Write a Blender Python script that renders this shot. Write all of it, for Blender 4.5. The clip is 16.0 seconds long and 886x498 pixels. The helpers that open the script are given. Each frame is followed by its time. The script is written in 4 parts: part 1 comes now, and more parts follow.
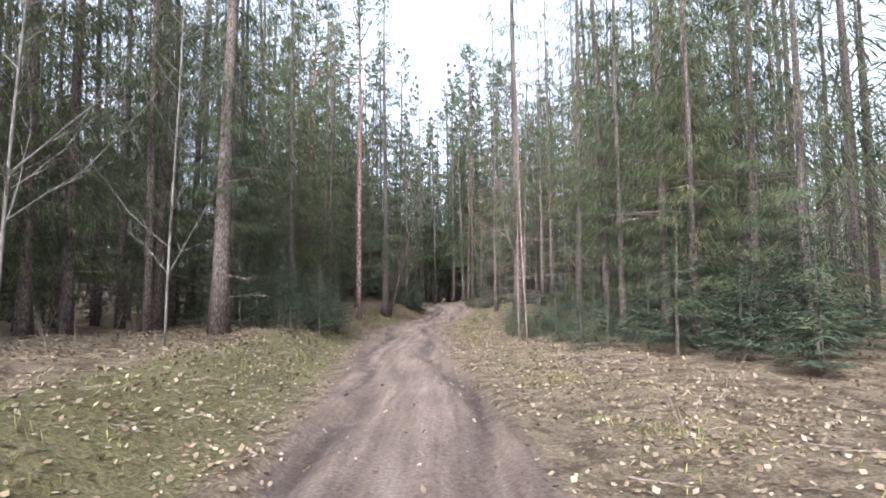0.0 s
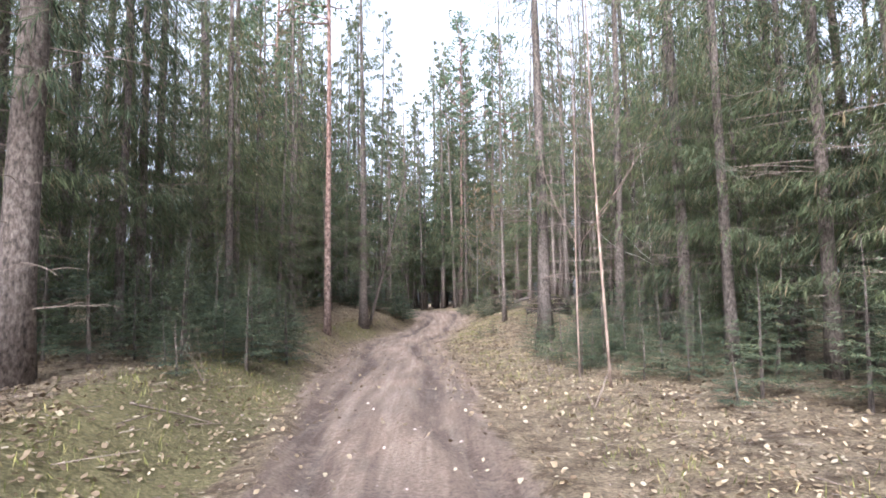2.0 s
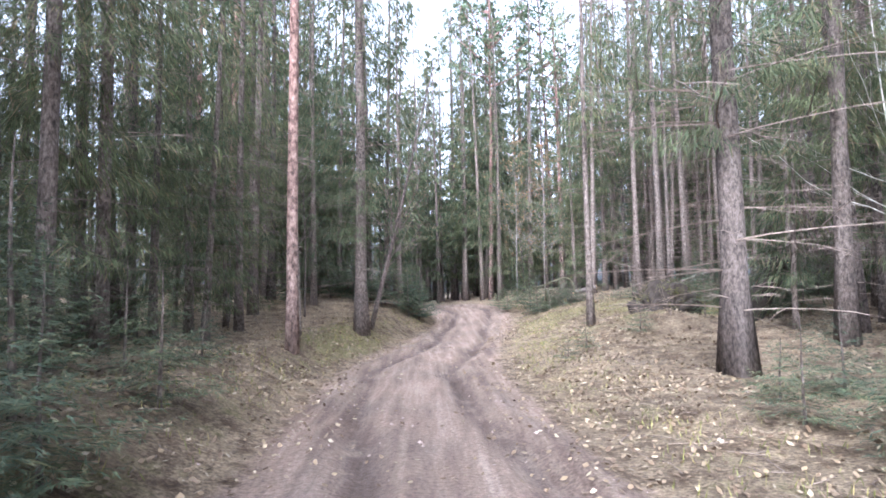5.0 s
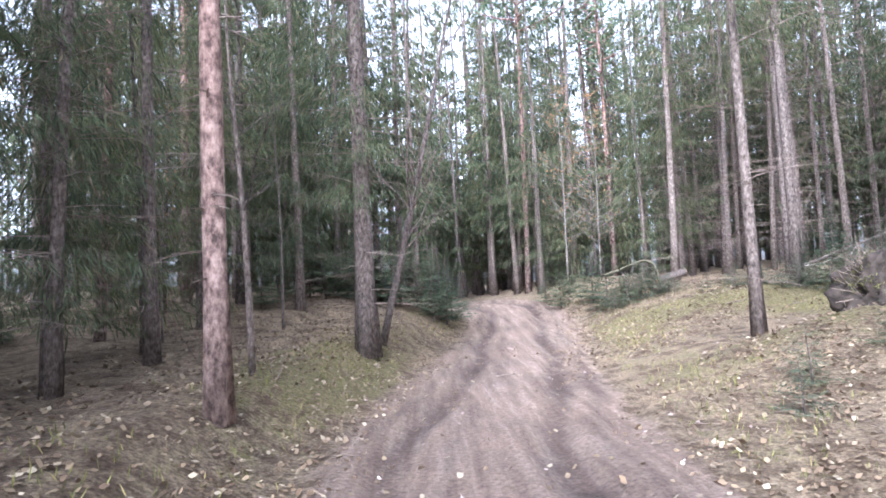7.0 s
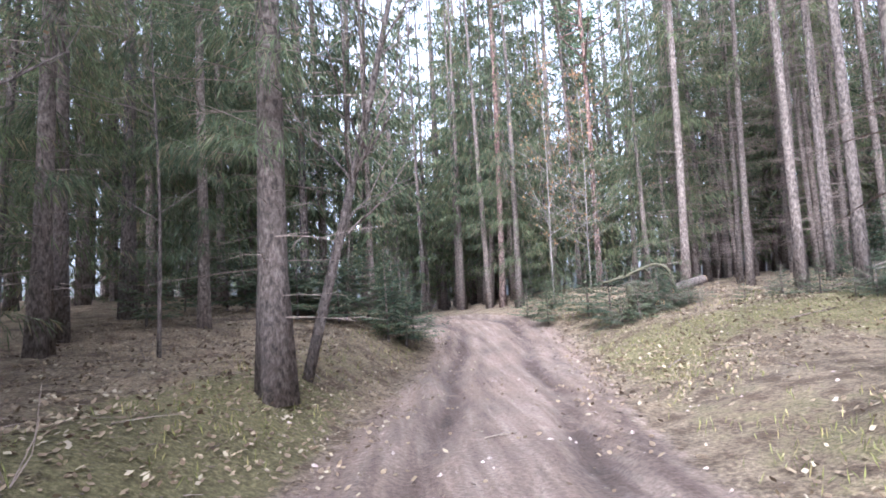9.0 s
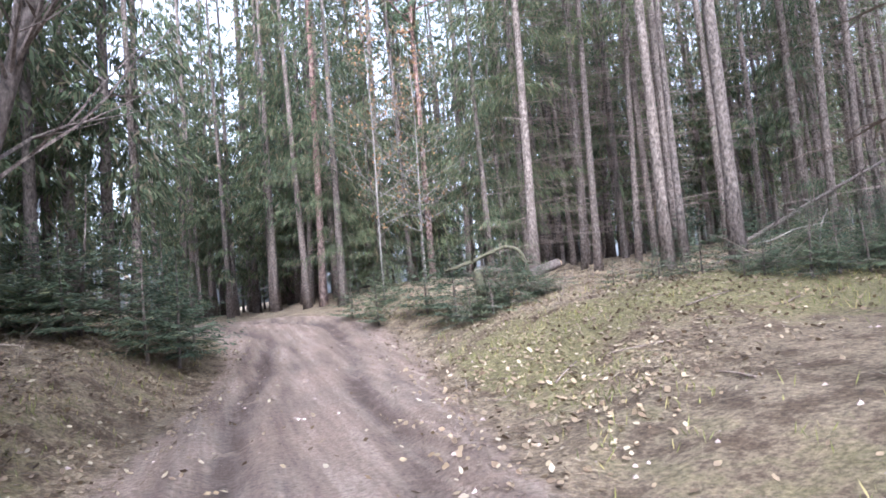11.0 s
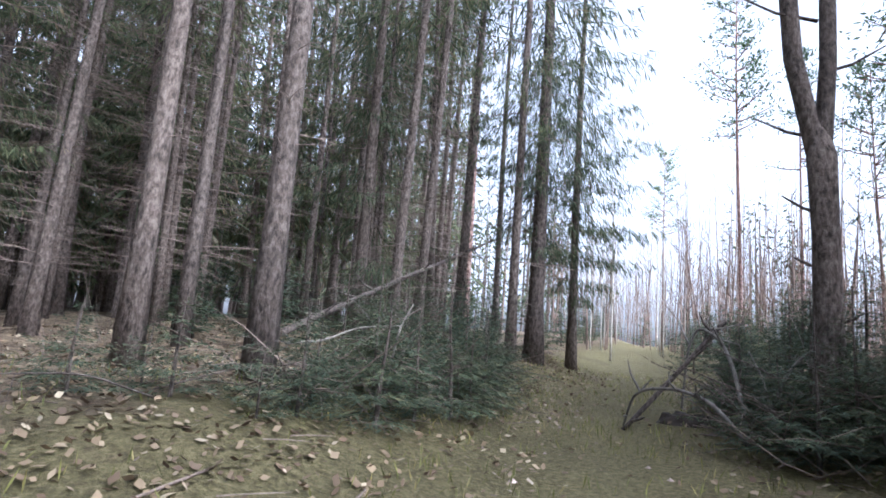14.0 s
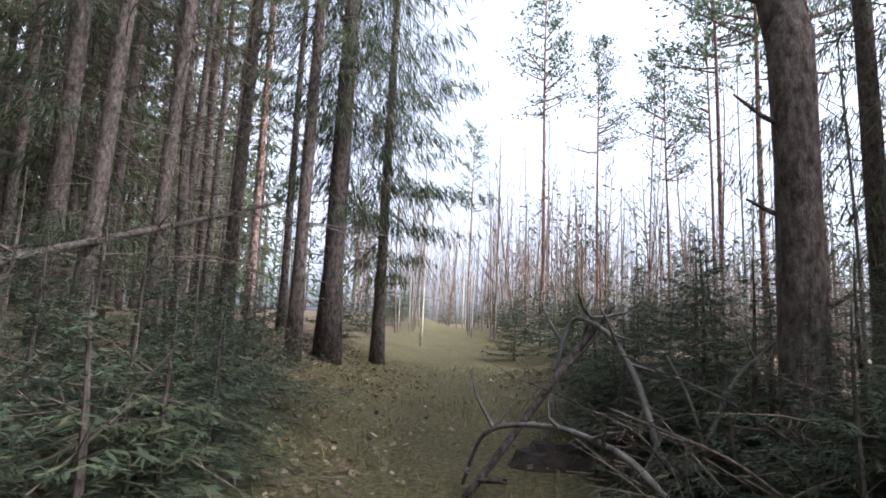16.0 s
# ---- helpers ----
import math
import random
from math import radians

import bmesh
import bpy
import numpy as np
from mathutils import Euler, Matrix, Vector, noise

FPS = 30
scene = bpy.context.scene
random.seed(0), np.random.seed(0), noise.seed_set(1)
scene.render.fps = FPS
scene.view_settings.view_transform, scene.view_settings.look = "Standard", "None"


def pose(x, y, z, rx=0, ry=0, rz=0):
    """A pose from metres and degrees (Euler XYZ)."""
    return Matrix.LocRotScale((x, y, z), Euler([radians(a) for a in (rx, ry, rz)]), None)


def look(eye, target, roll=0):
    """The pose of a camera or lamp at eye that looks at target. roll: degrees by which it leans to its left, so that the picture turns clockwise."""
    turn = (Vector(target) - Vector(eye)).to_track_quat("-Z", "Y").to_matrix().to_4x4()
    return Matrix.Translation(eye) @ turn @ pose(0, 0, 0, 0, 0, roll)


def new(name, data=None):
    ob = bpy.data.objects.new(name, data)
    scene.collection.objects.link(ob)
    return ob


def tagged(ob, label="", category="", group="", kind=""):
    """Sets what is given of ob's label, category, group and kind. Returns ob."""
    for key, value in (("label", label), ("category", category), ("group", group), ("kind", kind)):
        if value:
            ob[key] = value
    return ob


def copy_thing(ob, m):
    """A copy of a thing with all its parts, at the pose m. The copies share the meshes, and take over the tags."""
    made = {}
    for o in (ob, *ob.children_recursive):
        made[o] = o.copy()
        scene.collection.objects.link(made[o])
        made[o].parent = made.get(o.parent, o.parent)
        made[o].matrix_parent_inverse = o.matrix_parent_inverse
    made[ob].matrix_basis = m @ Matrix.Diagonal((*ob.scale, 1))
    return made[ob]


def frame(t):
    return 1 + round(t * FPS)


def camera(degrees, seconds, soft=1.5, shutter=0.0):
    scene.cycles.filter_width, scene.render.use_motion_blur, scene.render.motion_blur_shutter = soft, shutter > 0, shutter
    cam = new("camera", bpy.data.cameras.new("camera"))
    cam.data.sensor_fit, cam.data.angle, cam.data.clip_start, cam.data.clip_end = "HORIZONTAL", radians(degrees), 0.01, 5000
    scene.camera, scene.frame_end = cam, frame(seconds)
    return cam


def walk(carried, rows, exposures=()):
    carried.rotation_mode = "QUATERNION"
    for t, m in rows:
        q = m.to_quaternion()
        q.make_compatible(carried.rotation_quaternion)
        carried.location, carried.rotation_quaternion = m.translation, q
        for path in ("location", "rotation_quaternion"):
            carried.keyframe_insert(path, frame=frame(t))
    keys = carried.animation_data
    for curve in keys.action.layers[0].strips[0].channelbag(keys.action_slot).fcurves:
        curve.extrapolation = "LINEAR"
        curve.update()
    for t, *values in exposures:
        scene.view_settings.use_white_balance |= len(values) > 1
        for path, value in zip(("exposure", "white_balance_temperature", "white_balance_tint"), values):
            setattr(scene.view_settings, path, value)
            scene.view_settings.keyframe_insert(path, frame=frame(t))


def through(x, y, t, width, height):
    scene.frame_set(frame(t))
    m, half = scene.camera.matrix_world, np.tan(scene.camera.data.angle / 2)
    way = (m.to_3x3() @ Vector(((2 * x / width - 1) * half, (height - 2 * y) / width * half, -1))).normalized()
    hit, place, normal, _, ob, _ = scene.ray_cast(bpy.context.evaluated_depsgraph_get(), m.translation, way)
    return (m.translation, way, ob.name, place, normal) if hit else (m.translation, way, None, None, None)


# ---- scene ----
cam = camera(73.5, 16.0, soft=1.7)
# seconds, place, yaw, pitch, roll of the carried camera
PATH = [
    (0, (-0.022, 0.034, 1.411), -0.21, 4.76, -0.57),
    (0.5, (-0.173, 1.769, 1.403), -0.64, 4.78, -0.56),
    (1, (-0.316, 3.609, 1.425), -1.06, 4.62, -0.64),
    (1.5, (-0.433, 5.370, 1.516), -1.60, 4.96, -0.33),
    (2, (-0.550, 7.112, 1.482), -2.05, 5.23, -0.90),
    (2.5, (-0.668, 8.599, 1.439), -2.67, 4.51, -0.61),
    (3, (-0.765, 10.183, 1.399), -3.02, 4.11, -0.12),
    (3.5, (-0.837, 11.821, 1.415), -2.98, 4.57, 0.21),
    (4, (-0.947, 13.435, 1.458), -2.55, 4.45, -0.22),
    (6.5, (-1.819, 22.491, 1.587), -0.12, 4.21, -1.8),
    (7, (-1.935, 23.715, 1.555), -0.72, 3.87, -3.0),
    (7.5, (-2.011, 24.877, 1.555), -1.68, 4.49, -3.0),
    (8, (-1.988, 26.019, 1.524), -2.32, 5.22, -2.6),
    (10.3, (-1.576, 29.533, 1.350), -13.20, 4.41, -5.50),
    (10.5, (-1.572, 29.863, 1.364), -15.51, 4.23, -5.88),
    (11, (-1.047, 31.096, 1.366), -21.07, 3.90, -5.12),
    (11.5, (-0.595, 32.037, 1.305), -28.64, 3.52, -5.15),
    (12, (0.088, 32.905, 1.327), -34.61, 5.08, -1.63),
    (12.5, (0.699, 33.531, 1.407), -39.83, 6.12, 4.60),
    (13, (1.493, 34.001, 1.568), -45.70, 9.35, 2.96),
    (13.5, (2.228, 34.419, 1.570), -53.69, 11.59, 5.63),
    (14, (3.128, 34.830, 1.698), -62.75, 9.62, 4.2),
    (14.5, (4.009, 35.256, 1.817), -70.51, 8.30, 3.8),
    (15, (5.002, 35.412, 1.906), -75.98, 8.75, 2.4),
    (15.5, (5.649, 35.532, 1.974), -79.36, 8.43, 2.1),
    (16, (6.242, 35.657, 1.960), -81.40, 8.64, 2.36),
]


def facing(eye, yaw, pitch, roll):
    a, b = radians(yaw), radians(pitch)
    ahead = Vector((-math.sin(a) * math.cos(b), math.cos(a) * math.cos(b), math.sin(b)))
    return look(eye, Vector(eye) + ahead, roll)


EXPOSURE = [(0.0, 2.01, 5500, 13), (1.5, 2.19, 5550, 14), (3.5, 2.51, 5300, 15), (7.0, 2.87, 5150, 18), (11.0, 2.66, 5150, 17), (12.5, 2.61, 4900, 15), (13.5, 2.24, 5050, 15), (15.0, 1.98, 5400, 15), (16.0, 1.84, 5550, 15)]
walk(cam, [(t, facing(eye, yaw, pitch, roll)) for t, eye, yaw, pitch, roll in PATH], EXPOSURE)

# ---------------------------------------------------------------- light
world = bpy.data.worlds.new("sky")
scene.world = world
world.use_nodes = True
wn = world.node_tree.nodes
sky = wn.new("ShaderNodeTexSky")
sky.sky_type = "NISHITA"
sky.sun_disc = False
SUN_UP, SUN_TURN = 42.0, 198.0
sky.sun_elevation, sky.sun_rotation = radians(SUN_UP), radians(SUN_TURN)
sky.air_density, sky.dust_density, sky.ozone_density = 1.0, 6.0, 1.0
haze = wn.new("ShaderNodeHueSaturation")  # thin high cloud takes most of the blue away
haze.inputs["Saturation"].default_value = 0.2
world.node_tree.links.new(sky.outputs[0], haze.inputs["Color"])
world.node_tree.links.new(haze.outputs[0], wn["Background"].inputs[0])
wn["Background"].inputs[1].default_value = 0.15
sun = new("sun", bpy.data.lights.new("sun", "SUN"))
sun.data.energy, sun.data.angle, sun.data.color = 0.9, radians(12), (1.0, 0.95, 0.88)
sun.matrix_world = look((0, 0, 0), (-math.sin(radians(SUN_TURN)) * math.cos(radians(SUN_UP)), -math.cos(radians(SUN_TURN)) * math.cos(radians(SUN_UP)), -math.sin(radians(SUN_UP))))


# ---------------------------------------------------------------- materials
def material(name, rough=0.9):
    m = bpy.data.materials.new(name)
    m.use_nodes = True
    n = m.node_tree.nodes
    b = n["Principled BSDF"]
    b.inputs["Roughness"].default_value = rough
    b.inputs["Specular IOR Level"].default_value = 0.25
    return m, n, m.node_tree.links, b


def ramp(n, stops):
    r = n.new("ShaderNodeValToRGB")
    e = r.color_ramp.elements
    while len(e) < len(stops):
        e.new(0.5)
    for k, (p, c) in enumerate(stops):
        e[k].position, e[k].color = p, (*c, 1)
    return r


def noise_node(n, links, scale, detail=4, vec=None, rough=0.6):
    t = n.new("ShaderNodeTexNoise")
    t.inputs["Scale"].default_value, t.inputs["Detail"].default_value = scale, detail
    t.inputs["Roughness"].default_value = rough
    if vec is not None:
        links.new(vec, t.inputs["Vector"])
    return t


def mixed(n, links, fac, a, b, mode="MIX"):
    m = n.new("ShaderNodeMix")
    m.data_type, m.blend_type = "RGBA", mode
    for slot, v in ((0, fac), (6, a), (7, b)):
        if hasattr(v, "links"):
            links.new(v, m.inputs[slot])
        else:
            m.inputs[slot].default_value = v if slot == 0 else (*v, 1)
    return m.outputs[2]


def bump(n, links, b, height, strength, distance):
    k = n.new("ShaderNodeBump")
    k.inputs["Strength"].default_value, k.inputs["Distance"].default_value = strength, distance
    links.new(height, k.inputs["Height"])
    links.new(k.outputs[0], b.inputs["Normal"])


def bark(name, stops, top=None, low=3.0, high=9.0, scale=9.0, depth=0.03, stretch=0.45):
    """Bark: long fissures, patches of lichen, and where given an upper colour that takes over with height."""
    m, n, l, b = material(name, 0.92)
    co = n.new("ShaderNodeTexCoord")
    mp = n.new("ShaderNodeMapping")
    mp.inputs["Scale"].default_value = (1, 1, stretch)
    l.new(co.outputs["Object"], mp.inputs[0])
    fis = noise_node(n, l, scale, 6, mp.outputs[0], 0.7)
    big = noise_node(n, l, 1.3, 3, co.outputs["Object"])
    r = ramp(n, stops)
    l.new(fis.outputs[0], r.inputs[0])
    r2 = ramp(n, ((0.35, (0.8, 0.8, 0.79)), (0.7, (1.14, 1.12, 1.08))))
    l.new(big.outputs[0], r2.inputs[0])
    col = mixed(n, l, 1.0, r.outputs[0], r2.outputs[0], "MULTIPLY")
    if top:
        z = n.new("ShaderNodeSeparateXYZ")
        l.new(co.outputs["Object"], z.inputs[0])
        mr = n.new("ShaderNodeMapRange")
        mr.inputs[1].default_value, mr.inputs[2].default_value = low, high
        l.new(z.outputs[2], mr.inputs[0])
        r3 = ramp(n, tuple((p, c) for p, c in top))
        l.new(fis.outputs[0], r3.inputs[0])
        col = mixed(n, l, mr.outputs[0], col, r3.outputs[0])
    info = n.new("ShaderNodeObjectInfo")
    r4 = ramp(n, ((0, (0.8, 0.8, 0.8)), (1, (1.2, 1.18, 1.15))))
    l.new(info.outputs["Random"], r4.inputs[0])
    col = mixed(n, l, 1.0, col, r4.outputs[0], "MULTIPLY")
    l.new(col, b.inputs["Base Color"])
    bump(n, l, b, fis.outputs[0], 0.9, depth)
    return m


def leafy(name, dark, light, dry=None, through=0.25):
    """Needles or leaves: every clump a little different, some light passing through."""
    m, n, l, b = material(name, 0.75)
    geo = n.new("ShaderNodeNewGeometry")
    info = n.new("ShaderNodeObjectInfo")
    stops = [(0.0, dark), (0.8, light)] + ([(0.93, dry)] if dry else [])
    r = ramp(n, stops)
    l.new(geo.outputs["Random Per Island"], r.inputs[0])
    r4 = ramp(n, ((0, (0.75, 0.8, 0.8)), (1, (1.25, 1.2, 1.05))))
    l.new(info.outputs["Random"], r4.inputs[0])
    co = n.new("ShaderNodeTexCoord")
    ns = noise_node(n, l, 1.2, 3, co.outputs["Object"])
    r5 = ramp(n, ((0.3, (0.7, 0.7, 0.72)), (0.7, (1.3, 1.28, 1.15))))
    l.new(ns.outputs[0], r5.inputs[0])
    col = mixed(n, l, 1.0, mixed(n, l, 1.0, r.outputs[0], r4.outputs[0], "MULTIPLY"), r5.outputs[0], "MULTIPLY")
    l.new(col, b.inputs["Base Color"])
    tr = n.new("ShaderNodeBsdfTranslucent")
    l.new(col, tr.inputs[0])
    ms = n.new("ShaderNodeMixShader")
    ms.inputs[0].default_value = through
    l.new(b.outputs[0], ms.inputs[1])
    l.new(tr.outputs[0], ms.inputs[2])
    l.new(ms.outputs[0], n["Material Output"].inputs[0])
    return m


def plain(name, a, b_, scale=12.0, rough=0.85, depth=0.01):
    m, n, l, b = material(name, rough)
    co = n.new("ShaderNodeTexCoord")
    t = noise_node(n, l, scale, 6, co.outputs["Object"])
    r = ramp(n, ((0.3, a), (0.72, b_)))
    l.new(t.outputs[0], r.inputs[0])
    l.new(r.outputs[0], b.inputs["Base Color"])
    bump(n, l, b, t.outputs[0], 0.6, depth)
    return m


BARK_PINE = bark("pine_bark", ((0.36, (0.045, 0.034, 0.03)), (0.5, (0.19, 0.14, 0.12)), (0.64, (0.36, 0.28, 0.245))),
                 ((0.38, (0.055, 0.032, 0.026)), (0.52, (0.18, 0.108, 0.085)), (0.66, (0.31, 0.21, 0.17))), -1.0, 6.0, scale=11, stretch=0.6)
BARK_SPRUCE = bark("spruce_bark", ((0.34, (0.032, 0.026, 0.022)), (0.5, (0.115, 0.091, 0.077)), (0.66, (0.215, 0.18, 0.155))), None, scale=22, stretch=0.5)
BARK_GREY = bark("grey_bark", ((0.3, (0.08, 0.07, 0.06)), (0.5, (0.19, 0.17, 0.15)), (0.7, (0.31, 0.285, 0.25))), None, scale=14, depth=0.015)
BARK_PALE = bark("pale_bark", ((0.3, (0.2, 0.18, 0.15)), (0.5, (0.42, 0.39, 0.34)), (0.7, (0.6, 0.57, 0.5))), None, scale=10, depth=0.008)
BARK_BROWN = bark("brown_birch_bark", ((0.3, (0.1, 0.072, 0.057)), (0.5, (0.2, 0.145, 0.115)), (0.7, (0.34, 0.26, 0.21))), None, scale=6, depth=0.006)
TWIG = plain("dead_twig", (0.09, 0.066, 0.05), (0.24, 0.185, 0.145), 20)
NEEDLE_SPRUCE = leafy("spruce_needles", (0.05, 0.062, 0.038), (0.135, 0.158, 0.088), (0.19, 0.15, 0.1), 0.5)
NEEDLE_YOUNG = leafy("young_spruce_needles", (0.04, 0.055, 0.038), (0.108, 0.132, 0.086), (0.145, 0.14, 0.08), 0.4)
NEEDLE_PINE = leafy("pine_needles", (0.05, 0.08, 0.05), (0.12, 0.16, 0.095))
LEAF_DRY = leafy("dry_leaves", (0.1, 0.065, 0.043), (0.24, 0.178, 0.122), (0.34, 0.28, 0.21), 0.15)
GRASS = leafy("grass_blades", (0.08, 0.09, 0.03), (0.2, 0.2, 0.07), (0.33, 0.28, 0.13))
MOSS_BLADE = leafy("olive_moss", (0.045, 0.045, 0.018), (0.12, 0.115, 0.042))
BROWN_LEAF = leafy("withered_leaves", (0.12, 0.065, 0.03), (0.32, 0.19, 0.1))
CUT_WOOD = plain("sawn_wood", (0.45, 0.27, 0.13), (0.68, 0.46, 0.27), 30)
MOSS = plain("mossy_bark", (0.04, 0.034, 0.024), (0.12, 0.11, 0.06), 18, depth=0.02)
SOIL = plain("dark_soil", (0.016, 0.012, 0.009), (0.06, 0.045, 0.033), 9, depth=0.06)


def ground_material():
    m, n, l, b = material("forest_floor", 0.95)
    co = n.new("ShaderNodeTexCoord")
    at = n.new("ShaderNodeAttribute")
    at.attribute_name = "track"
    gr = n.new("ShaderNodeAttribute")
    gr.attribute_name = "green"
    fine = noise_node(n, l, 22, 6, co.outputs["Object"], 0.75)
    mid = noise_node(n, l, 2.6, 6, co.outputs["Object"], 0.65)
    big = noise_node(n, l, 0.5, 4, co.outputs["Object"])
    litter = ramp(n, ((0.28, (0.07, 0.05, 0.034)), (0.46, (0.19, 0.142, 0.092)), (0.6, (0.34, 0.265, 0.17)), (0.76, (0.48, 0.4, 0.28))))
    l.new(fine.outputs[0], litter.inputs[0])
    green = ramp(n, ((0.3, (0.055, 0.05, 0.021)), (0.5, (0.15, 0.128, 0.056)), (0.72, (0.29, 0.24, 0.12))))
    l.new(fine.outputs[0], green.inputs[0])
    along = n.new("ShaderNodeMapping")
    along.inputs["Scale"].default_value = (2.2, 0.16, 1)
    l.new(co.outputs["Object"], along.inputs[0])
    streak = noise_node(n, l, 2.4, 6, along.outputs[0], 0.65)
    dirt = ramp(n, ((0.3, (0.175, 0.124, 0.095)), (0.5, (0.262, 0.196, 0.152)), (0.7, (0.37, 0.296, 0.238))))
    l.new(streak.outputs[0], dirt.inputs[0])
    spots = ramp(n, ((0.32, (0.5, 0.48, 0.46)), (0.62, (1.18, 1.16, 1.14))))
    l.new(fine.outputs[0], spots.inputs[0])
    dirt2 = mixed(n, l, 1.0, dirt.outputs[0], spots.outputs[0], "MULTIPLY")

    def edge(attr, width):
        a = n.new("ShaderNodeMath")
        a.operation = "MULTIPLY_ADD"
        l.new(mid.outputs[0], a.inputs[0])
        a.inputs[1].default_value = width
        l.new(attr.outputs["Fac"], a.inputs[2])
        r = n.new("ShaderNodeMapRange")
        r.inputs[1].default_value, r.inputs[2].default_value = 0.42 + width / 2, 0.62 + width / 2
        l.new(a.outputs[0], r.inputs[0])
        return r.outputs[0]
    humus = ramp(n, ((0.38, (0.42, 0.38, 0.35)), (0.58, (1.0, 1.0, 1.0))))
    l.new(mid.outputs[0], humus.inputs[0])
    col = mixed(n, l, edge(gr, 1.0), mixed(n, l, 1.0, litter.outputs[0], humus.outputs[0], "MULTIPLY"), green.outputs[0])
    ru = n.new("ShaderNodeAttribute")
    ru.attribute_name = "rut"
    soak = n.new("ShaderNodeMath")  # mud stands in the ruts in patches
    soak.operation = "MULTIPLY"
    soak.use_clamp = True
    wet = n.new("ShaderNodeMapRange")
    wet.inputs[1].default_value, wet.inputs[2].default_value, wet.inputs[4].default_value = 0.2, 0.5, 1.2
    l.new(mid.outputs[0], wet.inputs[0])
    l.new(wet.outputs[0], soak.inputs[0])
    l.new(ru.outputs["Fac"], soak.inputs[1])
    damp = mixed(n, l, soak.outputs[0], dirt2, mixed(n, l, 1.0, dirt2, (0.42, 0.41, 0.42), "MULTIPLY"))
    col = mixed(n, l, edge(at, 1.1), col, damp)
    tone = ramp(n, ((0.3, (0.8, 0.8, 0.8)), (0.7, (1.15, 1.13, 1.1))))
    l.new(big.outputs[0], tone.inputs[0])
    col = mixed(n, l, 1.0, col, tone.outputs[0], "MULTIPLY")
    l.new(col, b.inputs["Base Color"])
    bump(n, l, b, fine.outputs[0], 1.0, 0.09)
    return m


FLOOR = ground_material()


# ---------------------------------------------------------------- mesh building
class Build:
    """Collects vertices and faces and links them as one mesh."""

    def __init__(self):
        self.v, self.f, self.n = [], [], 0

    def add(self, verts, faces):
        self.v.append(np.asarray(verts, float).reshape(-1, 3))
        self.f.extend([tuple(int(i) + self.n for i in f) for f in faces])
        self.n += len(self.v[-1])

    def tube(self, pts, radii, sides=8, cap=True, flare=0.0, rough=0.0, rng=None):
        pts = np.asarray(pts, float)
        k = len(pts)
        tang = np.gradient(pts, axis=0)
        tang /= np.linalg.norm(tang, axis=1, keepdims=True) + 1e-9
        ref = np.array([1.0, 0, 0]) if abs(tang[0][0]) < 0.8 else np.array([0, 1.0, 0])
        ang = np.linspace(0, 2 * np.pi, sides, endpoint=False)
        out = []
        for p, t, r in zip(pts, tang, radii):
            a = np.cross(t, ref)
            a /= np.linalg.norm(a) + 1e-9
            c = np.cross(t, a)
            rr = np.full(sides, r)
            if flare:
                rr = rr * (1 + flare * np.exp(-max(p[2] - pts[0][2], 0) / 0.22) * (0.6 + 0.5 * np.cos(ang * 4 + 1.0)))
            if rough and rng is not None:
                rr = rr * (1 + rough * (rng.random(sides) - 0.5))
            out.append(p + np.outer(np.cos(ang) * rr, a) + np.outer(np.sin(ang) * rr, c))
        faces = [(i * sides + j, i * sides + (j + 1) % sides, (i + 1) * sides + (j + 1) % sides, (i + 1) * sides + j) for i in range(k - 1) for j in range(sides)]
        if cap:
            faces += [tuple(range(sides))[::-1], tuple((k - 1) * sides + j for j in range(sides))]
        self.add(np.concatenate(out), faces)

    def blades(self, a, d, w):
        """Narrow diamonds from a along d, w wide."""
        a, d, w = np.asarray(a), np.asarray(d), np.asarray(w)
        m = a + 0.45 * d
        k = len(a)
        v = np.stack([a, m + w, a + d, m - w], 1).reshape(-1, 3)
        i = np.arange(k) * 4
        self.v.append(v)
        self.f.extend(zip((i + self.n).tolist(), (i + 1 + self.n).tolist(), (i + 2 + self.n).tolist(), (i + 3 + self.n).tolist()))
        self.n += 4 * k

    def mesh(self, name, mat, smooth=False):
        me = bpy.data.meshes.new(name)
        me.from_pydata(np.concatenate(self.v).tolist(), [], self.f)
        me.materials.append(mat)
        if smooth:
            me.polygons.foreach_set("use_smooth", [True] * len(me.polygons))
        return me


def part(name, made, mat, parent, label="", smooth=False, kind=""):
    ob = new(name, made.mesh(name, mat, smooth))
    ob.parent = parent
    return tagged(ob, label, kind=kind)


def thing(name, label, category, group="", kind=""):
    ob = new(name)
    ob.empty_display_size = 0.2
    return tagged(ob, label, category, group, kind)


def unit(v):
    v = np.asarray(v, float)
    return v / (np.linalg.norm(v, axis=-1, keepdims=True) + 1e-9)


